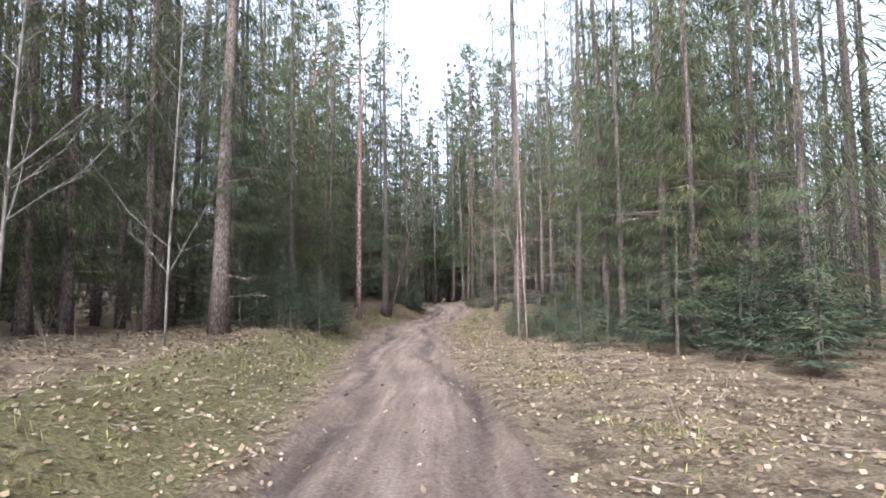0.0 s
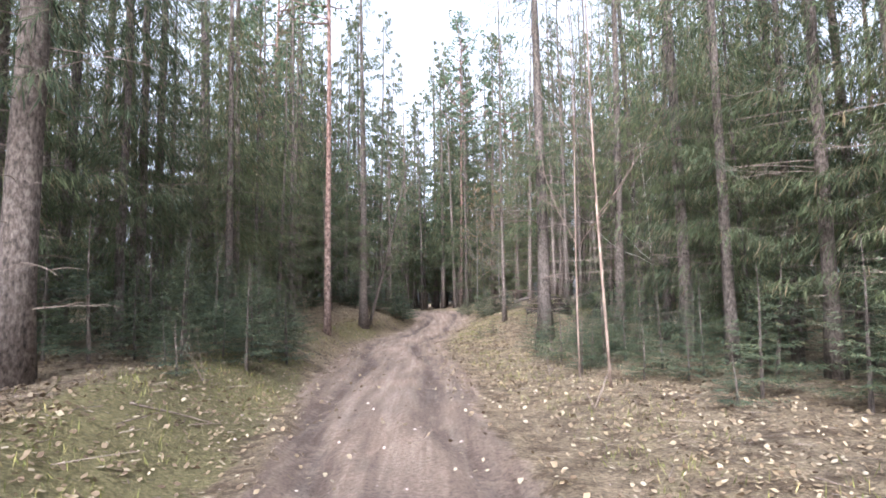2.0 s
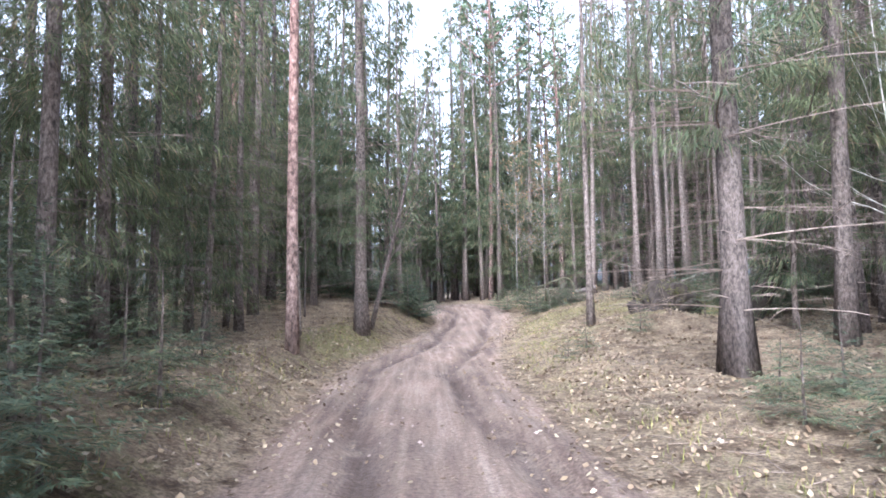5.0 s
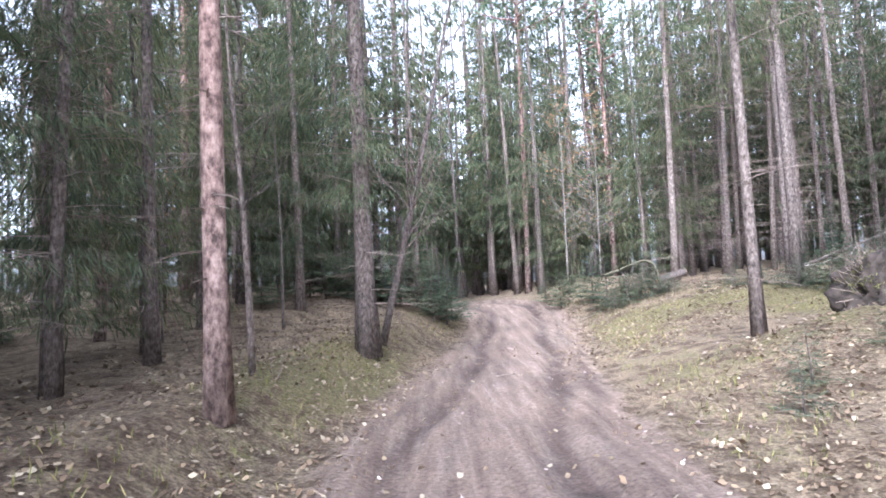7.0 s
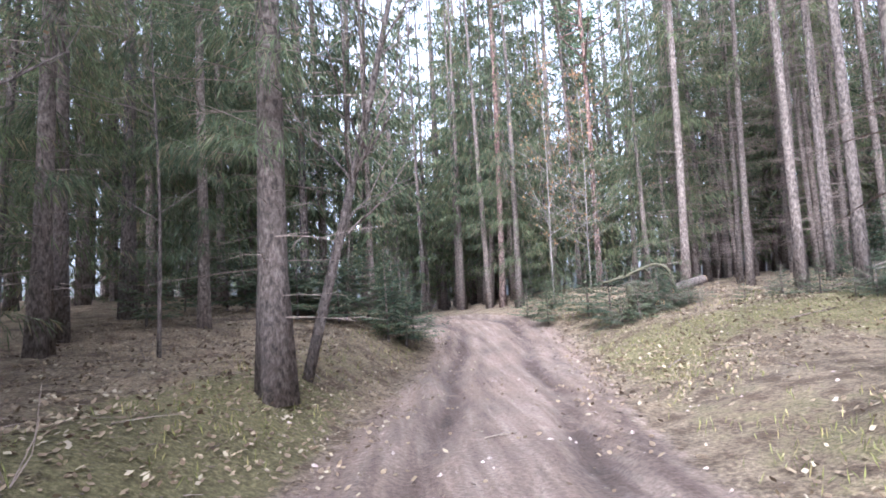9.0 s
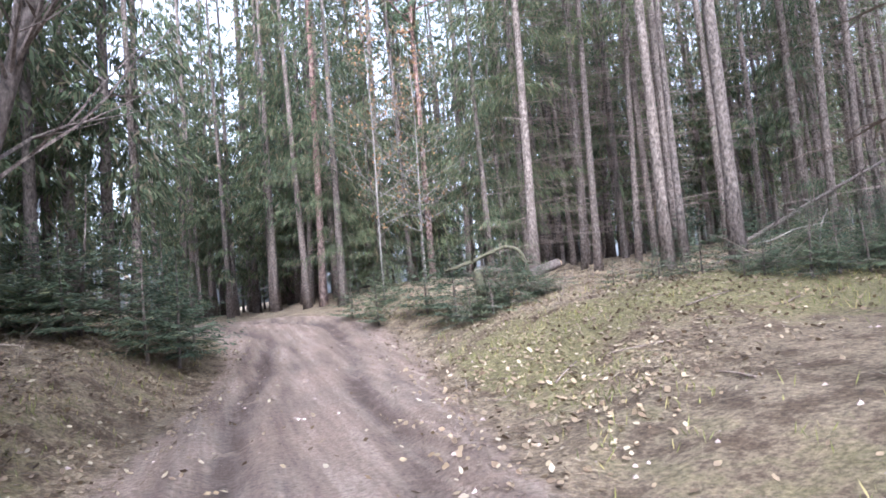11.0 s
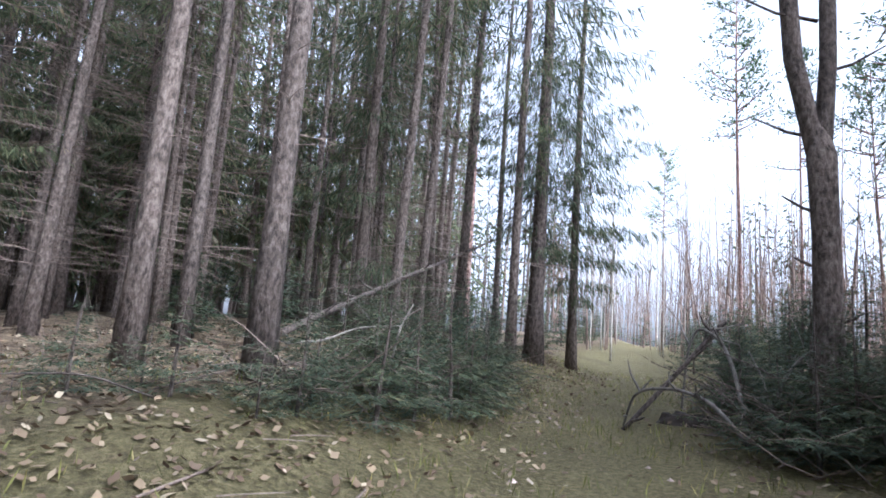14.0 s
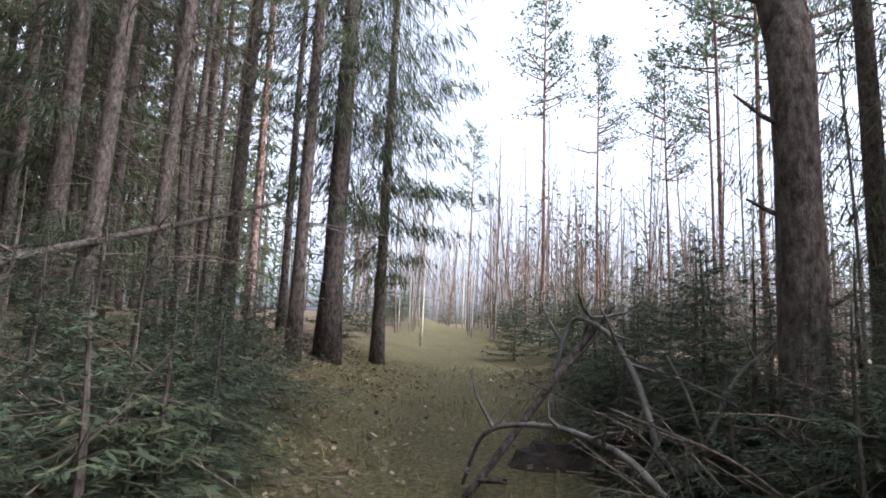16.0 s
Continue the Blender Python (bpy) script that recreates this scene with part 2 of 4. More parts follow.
def bough(made, o, d, length, rng, droop=0.25, lift=0.0, step=0.13, side=0.36, hang=0.25, wide=0.05, fine=1, veil=0, fall=0.4, broad=0.03):
    """A needled bough: an axis that droops, side shoots on both sides, and branchlets that hang from them like a curtain."""
    d = unit(d)
    n = max(3, int(length / step))
    s = (np.arange(n) + 0.6) / n
    axis = o + np.outer(s * length, d) + np.outer(-droop * length * s ** 1.6 + lift * length * s ** 4, (0, 0, 1))
    out = unit(np.array([d[0], d[1], 0.0]))
    cross = np.array([-out[1], out[0], 0.0])
    A, D, W = [], [], []
    for sgn in (-1, 1):
        ln = side * length * (1.0 - 0.72 * s) * (0.45 + 0.55 * np.minimum(1, s * 4)) * (0.7 + 0.6 * rng.random(n))
        tw = unit(out * (0.55 + 0.3 * rng.random((n, 1))) + sgn * cross * (0.75 + 0.2 * rng.random((n, 1))) + np.outer(-hang * (0.4 + 1.2 * rng.random(n)), (0, 0, 1)))
        base = axis + rng.normal(0, 0.012, (n, 3))
        for q in range(1 + fine):
            if q == 0:
                a, dd, ww = base, tw * ln[:, None], wide * (0.7 + 0.6 * rng.random(n))
            else:
                u = 0.25 + 0.55 * rng.random(n)
                a = base + tw * (ln * u)[:, None]
                turn = unit(tw + (0.75 if q % 2 else -0.75) * unit(np.cross(tw, (0, 0, 1.0))) + rng.normal(0, 0.25, (n, 3)) - np.array([0, 0, hang * 0.5]))
                dd, ww = turn * (ln * (0.4 + 0.25 * rng.random(n)))[:, None], wide * 0.75 * (0.6 + 0.6 * rng.random(n))
            up = unit(np.cross(unit(dd), (0, 0, 1.0)) + rng.normal(0, 0.35, (n, 3)))
            A.append(a), D.append(dd), W.append(up * ww[:, None])
        for q in range(veil):
            a = base + tw * (ln * (0.1 + 0.85 * rng.random(n)))[:, None]
            dd = unit(np.array([0, 0, -0.9]) + 0.35 * out + 0.3 * tw + rng.normal(0, 0.3, (n, 3))) * (fall * (0.45 + 0.8 * rng.random(n)) * (1.1 - 0.5 * s))[:, None]
            flat = unit(rng.normal(0, 1, (n, 3)) * (1, 1, 0.15))
            A.append(a), D.append(dd), W.append(flat * (broad * (0.6 + 0.7 * rng.random(n)))[:, None])
    tip = axis[-1:]
    A.append(tip), D.append(np.array([d * 0.2 * length * 0.6])), W.append(np.array([cross * wide]))
    made.blades(np.concatenate(A), np.concatenate(D), np.concatenate(W))
    return axis


def heading(a, rise=0.0):
    return np.array([math.cos(a), math.sin(a), rise])


def trunk_line(h, lean, wob, rng, k=14, bend=0.0):
    z = np.linspace(0, 1, k)
    x = lean[0] * z * h + wob * np.sin(z * 5 + rng.random() * 6) * z + bend * (z ** 2) * h
    y = lean[1] * z * h + wob * np.cos(z * 4 + rng.random() * 6) * z
    return np.stack([x, y, z * h], 1)


def on_line(line, z):
    return np.array([np.interp(z, line[:, 2], line[:, k]) for k in range(3)])


def dead_twigs(made, line, radius, h, z0, z1, count, rng, long=1.1, fork=True, droop=0.1, thick=0.0085):
    """Bare dead side branches of a conifer's lower trunk."""
    for _ in range(count):
        z = z0 + (z1 - z0) * rng.random()
        a, ln = rng.random() * 6.283, long * (0.25 + 0.9 * rng.random() ** 1.5)
        o = on_line(line, z)
        d = heading(a, 0.25 * (rng.random() - 0.35))
        s = np.linspace(0, 1, 5)[:, None]
        bow = np.outer((s[:, 0] ** 2) * -droop * ln, (0, 0, 1)) + np.outer(np.sin(s[:, 0] * 3 + a) * 0.05 * ln, heading(a + 1.57))
        pts = o + s * d * ln + bow
        r = thick * (0.6 + 0.6 * ln)
        made.tube(pts, np.linspace(r, r * 0.25, 5), 3, cap=False)
        if fork and ln > 0.45:
            for q in range(rng.integers(1, 4)):
                b = pts[2 + q % 2]
                e = heading(a + (0.7 if q % 2 else -0.7) + rng.normal(0, 0.25), rng.normal(-0.05, 0.2)) * ln * (0.25 + 0.25 * rng.random())
                made.tube([b, b + e * 0.5 + (0, 0, 0.01), b + e + (0, 0, -0.03)], [r * 0.5, r * 0.4, r * 0.2], 3, cap=False)


# ---------------------------------------------------------------- ground
ROAD = [(0.2, -30), (-0.2, 0), (-0.4, 7), (-0.95, 14), (-1.3, 21), (-1.5, 27), (-1.4, 31), (-0.6, 36), (0.5, 41), (0.8, 46), (-1.5, 54), (-7, 64), (-16, 74), (-30, 84)]
FORK = [(-1.4, 29), (0.1, 32.4), (2.6, 34.2), (5.5, 35.2), (11, 36.0), (20, 37.4), (35, 39.5), (60, 43), (110, 50)]


def resample(line, step=1.0):
    p = np.array(line, float)
    for _ in range(3):
        q = np.empty((2 * len(p) - 2, 2))
        q[0::2], q[1::2] = 0.75 * p[:-1] + 0.25 * p[1:], 0.25 * p[:-1] + 0.75 * p[1:]
        p = np.concatenate([np.array([line[0]], float), q, np.array([line[-1]], float)])
    s = np.r_[0, np.cumsum(np.linalg.norm(np.diff(p, axis=0), axis=1))]
    u = np.arange(0, s[-1], step)
    return np.stack([np.interp(u, s, p[:, 0]), np.interp(u, s, p[:, 1])], 1)


ROAD_LINE, FORK_LINE = resample(ROAD), resample(FORK)


def beside(line, x, y):
    """Signed distance from a line (positive to its right) of many points."""
    x, y = np.asarray(x, float).ravel(), np.asarray(y, float).ravel()
    best, sign = np.full(len(x), 1e9), np.zeros(len(x))
    for (ax, ay), (bx, by) in zip(line[:-1], line[1:]):
        dx, dy = bx - ax, by - ay
        t = np.clip(((x - ax) * dx + (y - ay) * dy) / (dx * dx + dy * dy), 0, 1)
        ex, ey = x - ax - t * dx, y - ay - t * dy
        d = np.hypot(ex, ey)
        m = d < best
        best[m], sign[m] = d[m], np.sign(ex * dy - ey * dx)[m]
    return best * np.where(sign == 0, 1, sign)


def step_(x, a, b):
    t = np.clip((np.asarray(x, float) - a) / (b - a), 0, 1)
    return t * t * (3 - 2 * t)


def waves(x, y):
    return 0.5 * np.sin(x * 0.9 + 1.3 * np.sin(y * 0.41)) * np.cos(y * 0.73 + 0.8) + 0.3 * np.sin(x * 2.3 + y * 1.7) + 0.2 * np.sin(x * 4.1 - y * 3.3 + 1)


def terrain(x, y):
    """Height, share of bare track and share of moss and grass at many points."""
    x, y = np.asarray(x, float).ravel(), np.asarray(y, float).ravel()
    r, f = beside(ROAD_LINE, x, y), beside(FORK_LINE, x, y)
    ar, af = np.abs(r), np.abs(f)
    # the wood rises to the east of the fork and lies a little higher beside the track
    hill = (0.1 * np.clip(x, 0, 6.2) + 0.056 * np.clip(x - 6.2, 0, 14) + 0.042 * np.clip(x - 20.2, 0, 45)) * step_(y, 22.0, 34.0)
    hill += 0.4 * step_(f, 1.3, 2.6) * step_(x, 7.5, 9.0) * step_(y, 31, 33)
    hill += 0.5 * step_(-f, 0.8, 3.0) * step_(x, 1.5, 6.0) * step_(y, 31, 35)
    hill += 0.85 * step_(y, 36.5, 52.0) * (1 - 0.6 * step_(x, 3.0, 8.0))
    h = hill + 0.62 * step_(ar, 1.5, 3.2) * step_(af, 1.4, 3.2) * (r < 0) + 0.12 * step_(ar, 1.8, 4.0) * (r >= 0)
    h += 0.35 * step_(ar, 3, 12) * (r < 0) * (0.4 + 0.6 * step_(y, 30, 38))
    h += 0.5 * step_(ar, 1.9, 5.5) * (r < 0) * step_(y, 33, 41)
    h += 0.3 * np.exp(-(((x - 5.0) / 1.2) ** 2 + ((y - 31.9) / 1.0) ** 2))
    h += 0.38 * np.exp(-(((x - 3.7) / 1.3) ** 2 + ((y - 32.0) / 1.1) ** 2))
    off = np.minimum(ar / 1.9, af / 1.7)
    h += (0.09 * waves(x, y)) * step_(off, 0.9, 2.2)
    # wheel ruts and the ridge between them
    snake = 0.2 * np.sin(y * 0.5) + 0.05 * np.sin(y * 1.3 + 1) + 0.015 * np.sin(y * 3.1)
    for d, deep in ((r + snake, 0.11), (f, 0.035)):
        for o in (-0.78, 0.78):
            h -= deep * np.exp(-(((d - o) / 0.2) ** 2)) * (ar < 4) * (0.75 + 0.25 * np.sin(y * 1.7 + o))
            h += 0.3 * deep * np.exp(-(((np.abs(d - o) - 0.36) / 0.12) ** 2)) * (ar < 4)
        h += 0.03 * np.exp(-((np.abs(d) - 1.25) / 0.22) ** 2)
    h += 0.012 * waves(x * 5 + 2, y * 3.1) * step_(off, 0.5, 1.2)
    rut = sum(k * np.exp(-(((r + snake - o) / w) ** 2)) for o, w, k in ((-0.78, 0.2, 1.0), (0.78, 0.2, 1.0), (-0.25, 0.1, 0.4), (1.25, 0.12, 0.6), (-1.2, 0.1, 0.5))) * (0.82 + 0.18 * np.sin(y * 0.8 + 2 * x))
    half = 1.2 + 0.45 * step_(y, 14.0, 19.0)
    track = 1.0 - step_(ar, half - 0.55, half + 0.5)
    fork_bare = (1.0 - step_(af, 0.9, 2.4)) * (1.0 - 0.8 * step_(x, 4.5, 8.0)) * 0.28
    green = 0.4 * step_(ar, 1.6, 2.1) * (1 - step_(ar, 2.6, 4.6)) + 0.72 * (1 - step_(af, 1.4, 3.6)) * step_(x, 3.0, 8.0)
    green += 0.62 * np.exp(-(((x - 4.6) / 3.0) ** 2 + ((y - 38.1) / 1.8) ** 2))
    green += 0.6 * step_(-r, 1.2, 1.6) * (1 - step_(-r, 2.6, 4.0)) * (1 - step_(y, 17.0, 23.0))
    green += 0.55 * np.exp(-(((x + 3.6) / 1.9) ** 2 + ((y - 33.6) / 2.6) ** 2))
    green += 0.6 * np.exp(-(((x - 3.7) / 1.6) ** 2 + ((y - 32.2) / 1.3) ** 2))
    return h, np.maximum(track, fork_bare), np.clip(green, 0, 1), np.clip(rut, 0, 1)


def height(x, y):
    return float(terrain([x], [y])[0][0])


def grid_axis(lo, hi, fine_lo, fine_hi, fine, coarse):
    a = np.arange(fine_lo, fine_hi + 1e-6, fine)
    left, right = [a[0]], [a[-1]]
    s = fine
    while left[-1] > lo:
        s = min(s * 1.18, coarse)
        left.append(left[-1] - s)
    s = fine
    while right[-1] < hi:
        s = min(s * 1.18, coarse)
        right.append(right[-1] + s)
    return np.concatenate([left[:0:-1], a, right[1:]])


def build_ground():
    gx, gy = grid_axis(-700, 900, -5, 15, 0.14, 60), grid_axis(-600, 900, 2, 45, 0.15, 60)
    X, Y = np.meshgrid(gx, gy)
    h, track, green, rut = terrain(X, Y)
    v = np.stack([X.ravel(), Y.ravel(), h], 1)
    nx, ny = len(gx), len(gy)
    i = (np.arange(ny - 1)[:, None] * nx + np.arange(nx - 1)[None]).ravel()
    faces = np.stack([i, i + 1, i + nx + 1, i + nx], 1)
    on_road = track[faces].mean(1) > 0.5
    for name, pick, label in (("ground", ~on_road, "leaf-strewn forest floor with moss and grass"), ("road", on_road, "rutted brown dirt track through the wood")):
        sel = faces[pick]
        used, inv = np.unique(sel, return_inverse=True)
        me = bpy.data.meshes.new(name)
        me.from_pydata(v[used].tolist(), [], inv.reshape(-1, 4).tolist())
        for key, val in (("track", track), ("green", green), ("rut", rut)):
            me.attributes.new(key, "FLOAT", "POINT").data.foreach_set("value", val[used].astype(np.float32))
        me.polygons.foreach_set("use_smooth", [True] * len(me.polygons))
        me.materials.append(FLOOR)
        tagged(new(name, me), label, name, kind="structure")


build_ground()


# ---------------------------------------------------------------- kinds of trees
def spruce(seed, h=17, r=0.17, bare=3.0, full=1.0, spread=2.1, lean=(0, 0), label="", hang=0.55, group="forest trees", twigs=46, far=False, long=1.3, fine=3, rich=False):
    """A grown spruce: rough trunk, dead twigs below, drooping needled boughs above."""
    rng = np.random.default_rng(seed)
    t = thing("spruce_tree", label or "tall dark spruce with dead lower twigs and drooping boughs", "tree", group)
    line = trunk_line(h, lean, 0.08, rng)
    b = Build()
    z = line[:, 2] / h
    b.tube(line, r * (1 - 0.93 * z) + 0.01, 7 if far else 11, flare=0.55, rough=0.08, rng=rng)
    part("trunk", b, BARK_SPRUCE, t, smooth=True)
    b = Build()
    dead_twigs(b, line, r, h, 0.8, bare + 4, twigs, rng, long, not far)
    part("deadwood", b, TWIG, t, kind="stuff")
    b = Build()
    z = bare
    while z < h - 0.3:
        k = (z - bare) / (h - bare)
        ln = spread * (1 - k) ** 0.7 * (0.5 + 0.5 * min(1, k * 4 + 0.2))
        for _ in range(4 if rich else (3 if z < 8 else 2) if far else 4 if z < 6 else 3 if z < 10 else 2):
            a, m = rng.random() * 6.283, ln * (0.6 + 0.6 * rng.random())
            if m > 0.2:
                o = on_line(line, z + rng.random() * 0.4)
                d = heading(a, 0.1 + 0.5 * k)
                if far:
                    bough(b, o, d, m, rng, 0.42 - 0.3 * k, 0.1, 0.3, 0.5, hang * (1 - 0.5 * k), 0.035, 0, 5, 0.42, 0.03)
                else:
                    low = z < 7
                    bough(b, o, d, m, rng, 0.42 - 0.3 * k, 0.14, 0.16 if low else 0.22, 0.42, hang * (1 - 0.5 * k), 0.009 if low else 0.02, 2 if low else 0, fine + 1 if low else 3, 0.34 if low else 0.42, 0.013 - 0.003 * (fine > 2) if low else 0.017 - 0.003 * (fine > 2))
        z += (0.42 + 0.2 * rng.random()) / full
    part("crown", b, NEEDLE_SPRUCE, t, kind="stuff")
    return t


def young_spruce(seed, h=2.2, spread=1.0, label="", fine=4):
    rng = np.random.default_rng(seed)
    t = thing("young_spruce", label or "bushy young green spruce beside the track", "young spruce", "young spruces")
    line = trunk_line(h, (rng.normal(0, 0.03), rng.normal(0, 0.03)), 0.02, rng, 8)
    b = Build()
    b.tube(line, np.linspace(0.012 * h + 0.008, 0.004, 8), 6)
    part("trunk", b, BARK_SPRUCE, t)
    b = Build()
    z = 0.1 * h
    while z < h * 0.97:
        k = z / h
        for _ in range(6):
            m = spread * (1 - k) ** 0.8 * (0.6 + 0.5 * rng.random())
            if m > 0.08:
                bough(b, on_line(line, z + 0.05 * rng.random()), heading(rng.random() * 6.283, 0.25 + 0.5 * k), m, rng, 0.32, 0.15, 0.07, 0.38, 0.2, 0.0075 if fine > 2 else 0.0165, fine)
        z += 0.09 + 0.025 * h
    part("crown", b, NEEDLE_YOUNG, t, kind="stuff")
    return t


def pine(seed, h=20, r=0.16, crown=11.0, lean=(0, 0), label="", stubs=26, spread=2.0, bend=0.0, mat=None, dense=1.0):
    """A Scots pine: bare reddish trunk with stubs of dead branches and an open tufted crown far up."""
    rng = np.random.default_rng(seed)
    t = thing("pine_tree", label or "tall pine with a bare reddish trunk and open crown", "tree", "forest trees")
    line = trunk_line(h, lean, 0.1, rng, 16, bend)
    z = line[:, 2] / h
    b = Build()
    b.tube(line, r * (1 - 0.85 * z) + 0.01, 12, flare=0.3, rough=0.1, rng=rng)
    part("trunk", b, mat or BARK_PINE, t, smooth=True)
    b = Build()
    dead_twigs(b, line, r, h, 1.4, crown, stubs, rng, 0.55, True, 0.15, 0.016)
    part("deadwood", b, TWIG, t, kind="stuff")
    b, c = Build(), Build()
    z = crown
    while z < h - 0.2:
        k = (z - crown) / (h - crown)
        for _ in range(3):
            a, m = rng.random() * 6.283, spread * (1 - 0.65 * k) * (0.5 + 0.7 * rng.random())
            o = on_line(line, z + rng.random() * 0.3)
            d = heading(a, 0.15 + 0.7 * k)
            pts = o + np.linspace(0, 1, 4)[:, None] * d * m + np.array([[0, 0, 0], [0, 0, 0.02], [0, 0, 0.1], [0, 0, 0.22]]) * m
            b.tube(pts, np.linspace(0.03, 0.008, 4) * (0.5 + 0.5 * m), 4, cap=False)
            q = int(22 * dense)
            at = pts[1] + (pts[3] - pts[1]) * rng.random((q, 1)) + rng.normal(0, 0.16 * m, (q, 3)) * (1, 1, 0.5)
            dd = unit(rng.normal(0, 1, (q, 3)) + (0, 0, 0.5) + 0.6 * d) * (0.16 + 0.2 * rng.random((q, 1)))
            w = unit(np.cross(dd, rng.normal(0, 1, (q, 3)))) * 0.045
            c.blades(at, dd, w)
        z += 0.55 + 0.25 * rng.random()
    part("branchwork", b, mat or BARK_PINE, t, kind="stuff")
    part("crown", c, NEEDLE_PINE, t, kind="stuff")
    return t


def bare_tree(seed, h=7, r=0.03, mat=None, label="", limbs=14, lean=(0, 0), bend=0.0, name="bare_sapling", spread=0.35, leaves=0, first=0.25, group="bare saplings", rise=0.5):
    """A leafless young tree: thin stem, limbs that fork twice, and where given a few withered leaves."""
    rng = np.random.default_rng(seed)
    t = thing(name, label or "thin leafless sapling with fine forking twigs", "sapling", group)
    line = trunk_line(h, lean, 0.05 * h / 4, rng, 12, bend)
    b = Build()
    b.tube(line, np.linspace(r, r * 0.18, 12), 7, rough=0.06, rng=rng)
    part("stem", b, mat or BARK_PALE, t, smooth=True)
    b, c = Build(), Build()
    for _ in range(limbs):
        k = first + (0.95 - first) * rng.random()
        o, a = on_line(line, k * h), rng.random() * 6.283
        ln = h * spread * (1.05 - k) * (0.5 + 0.8 * rng.random())
        d = heading(a, rise + (0.3 + rise) * rng.random())
        s = np.linspace(0, 1, 6)
        wander = np.cumsum(rng.normal(0, 0.065 * ln, (6, 3)), axis=0) * s[:, None]
        pts = o + np.outer(s * ln, d) + np.outer(s ** 2 * ln * 0.25, (0, 0, 1)) + wander
        rr = max(0.004, min(0.02, r * 0.45 * (1.1 - k)))
        b.tube(pts, np.linspace(rr, rr * 0.25, 6), 4, cap=False)
        for q in range(5):
            e = pts[1 + q % 4]
            dd = unit(heading(a + rng.normal(0, 0.8), 0.3 + 0.6 * rng.random())) * ln * (0.2 + 0.3 * rng.random())
            b.tube([e, e + 0.5 * dd + rng.normal(0, 0.01, 3), e + dd + (0, 0, 0.03)], [rr * 0.5, rr * 0.35, rr * 0.15], 3, cap=False)
            if leaves:
                m = rng.integers(1, leaves + 1)
                at = e + dd * rng.random((m, 1)) + rng.normal(0, 0.02, (m, 3))
                ld = unit(rng.normal(0, 1, (m, 3)) - (0, 0, 0.8)) * 0.09
                c.blades(at, ld, unit(np.cross(ld, rng.normal(0, 1, (m, 3)))) * 0.03)
    part("branchwork", b, mat or BARK_PALE, t, kind="stuff")
    if leaves:
        part("foliage", c, BROWN_LEAF, t, "withered brown leaves still hanging", kind="stuff")
    return t


def put(ob, x, y, turn=0.0, size=1.0, tilt=(0, 0), sink=0.05):
    return copy_thing(ob, pose(x, y, height(x, y) - sink, tilt[0], tilt[1], turn) @ Matrix.Diagonal((size, size, size, 1)))


def drop(ob):
    """Takes a pattern away once its copies stand."""
    for o in [*ob.children_recursive, ob]:
        bpy.data.objects.remove(o)


# ---------------------------------------------------------------- patterns
SPRUCES = [spruce(11, 18, 0.12, 1.6, 0.85, 2.5, fine=2, twigs=45, long=1.5), spruce(12, 21, 0.14, 3.4, 0.8, 2.5, lean=(0.01, 0), fine=2, twigs=60, long=1.5), spruce(13, 14, 0.09, 1.2, 0.95, 2.3, fine=2, twigs=70, long=1.7), spruce(14, 19, 0.11, 4.6, 0.8, 2.3, fine=2, twigs=70, long=1.4), spruce(15, 16, 0.1, 1.8, 0.9, 2.5, fine=2, twigs=40, long=1.5)]
MIDS = [spruce(16, 8, 0.055, 0.7, 1.5, 2.1, rich=True, twigs=10, label="slim green spruce with boughs down to the ground", hang=0.35), spruce(17, 6, 0.045, 0.5, 1.5, 1.8, rich=True, twigs=6, label="small spruce with green boughs down to the ground", hang=0.3)]
OLD = [spruce(24, 21, 0.1, 7.0, 0.8, 2.1, fine=2, twigs=150, long=1.2, label="old spruce with a long bare trunk full of dead twigs"), spruce(25, 19, 0.08, 6.0, 0.8, 2.0, fine=2, twigs=140, long=1.3, label="slim old spruce with a bare trunk and dead twigs")]
FAR_SPRUCES = [spruce(21, 19, 0.12, 2.0, 0.8, 2.4, twigs=20, far=True), spruce(22, 22, 0.14, 4.0, 0.8, 2.4, twigs=20, far=True), spruce(23, 16, 0.11, 1.2, 0.9, 2.3, twigs=12, far=True)]
PINES = [pine(31, 21, 0.11, 12, dense=2.2, spread=2.7), pine(32, 19, 0.1, 10.5, lean=(0.02, 0.01), dense=2.2, spread=2.7), pine(33, 23, 0.125, 14, dense=2.2, spread=2.7)]
BARES = [bare_tree(41, 9, 0.04, BARK_GREY, limbs=20), bare_tree(42, 7, 0.03, BARK_PALE, limbs=18), bare_tree(43, 11, 0.05, BARK_GREY, "", 22), bare_tree(44, 5, 0.022, BARK_GREY, limbs=16, leaves=2)]
YOUNG = [young_spruce(51, 2.0, 0.95), young_spruce(52, 1.3, 0.85), young_spruce(53, 2.8, 1.25), young_spruce(54, 0.8, 0.6)]
THICKET = [young_spruce(55, 2.4, 1.2, "dark young spruce in the shade of the wood", 1), young_spruce(56, 1.6, 1.0, "low dark young spruce in the shade of the wood", 1)]
taken = []
WAY = np.array([p for p in ROAD_LINE if 0 <= p[1] <= 32] + [p for p in FORK_LINE if p[0] < 7])


def stand(ob, x, y, turn=0.0, size=1.0, tilt=(0, 0), sink=0.05):
    away = np.hypot(WAY[:, 0] - x, WAY[:, 1] - y).min()
    if ob in SPRUCES and away > 11:  # simpler kinds deep in the wood
        ob = FAR_SPRUCES[len(taken) % 3]
    if ob in YOUNG and away > 6.5:
        ob = THICKET[0 if ob is YOUNG[2] else 1]
    taken.append((x, y))
    return put(ob, x, y, turn, size, tilt, sink)


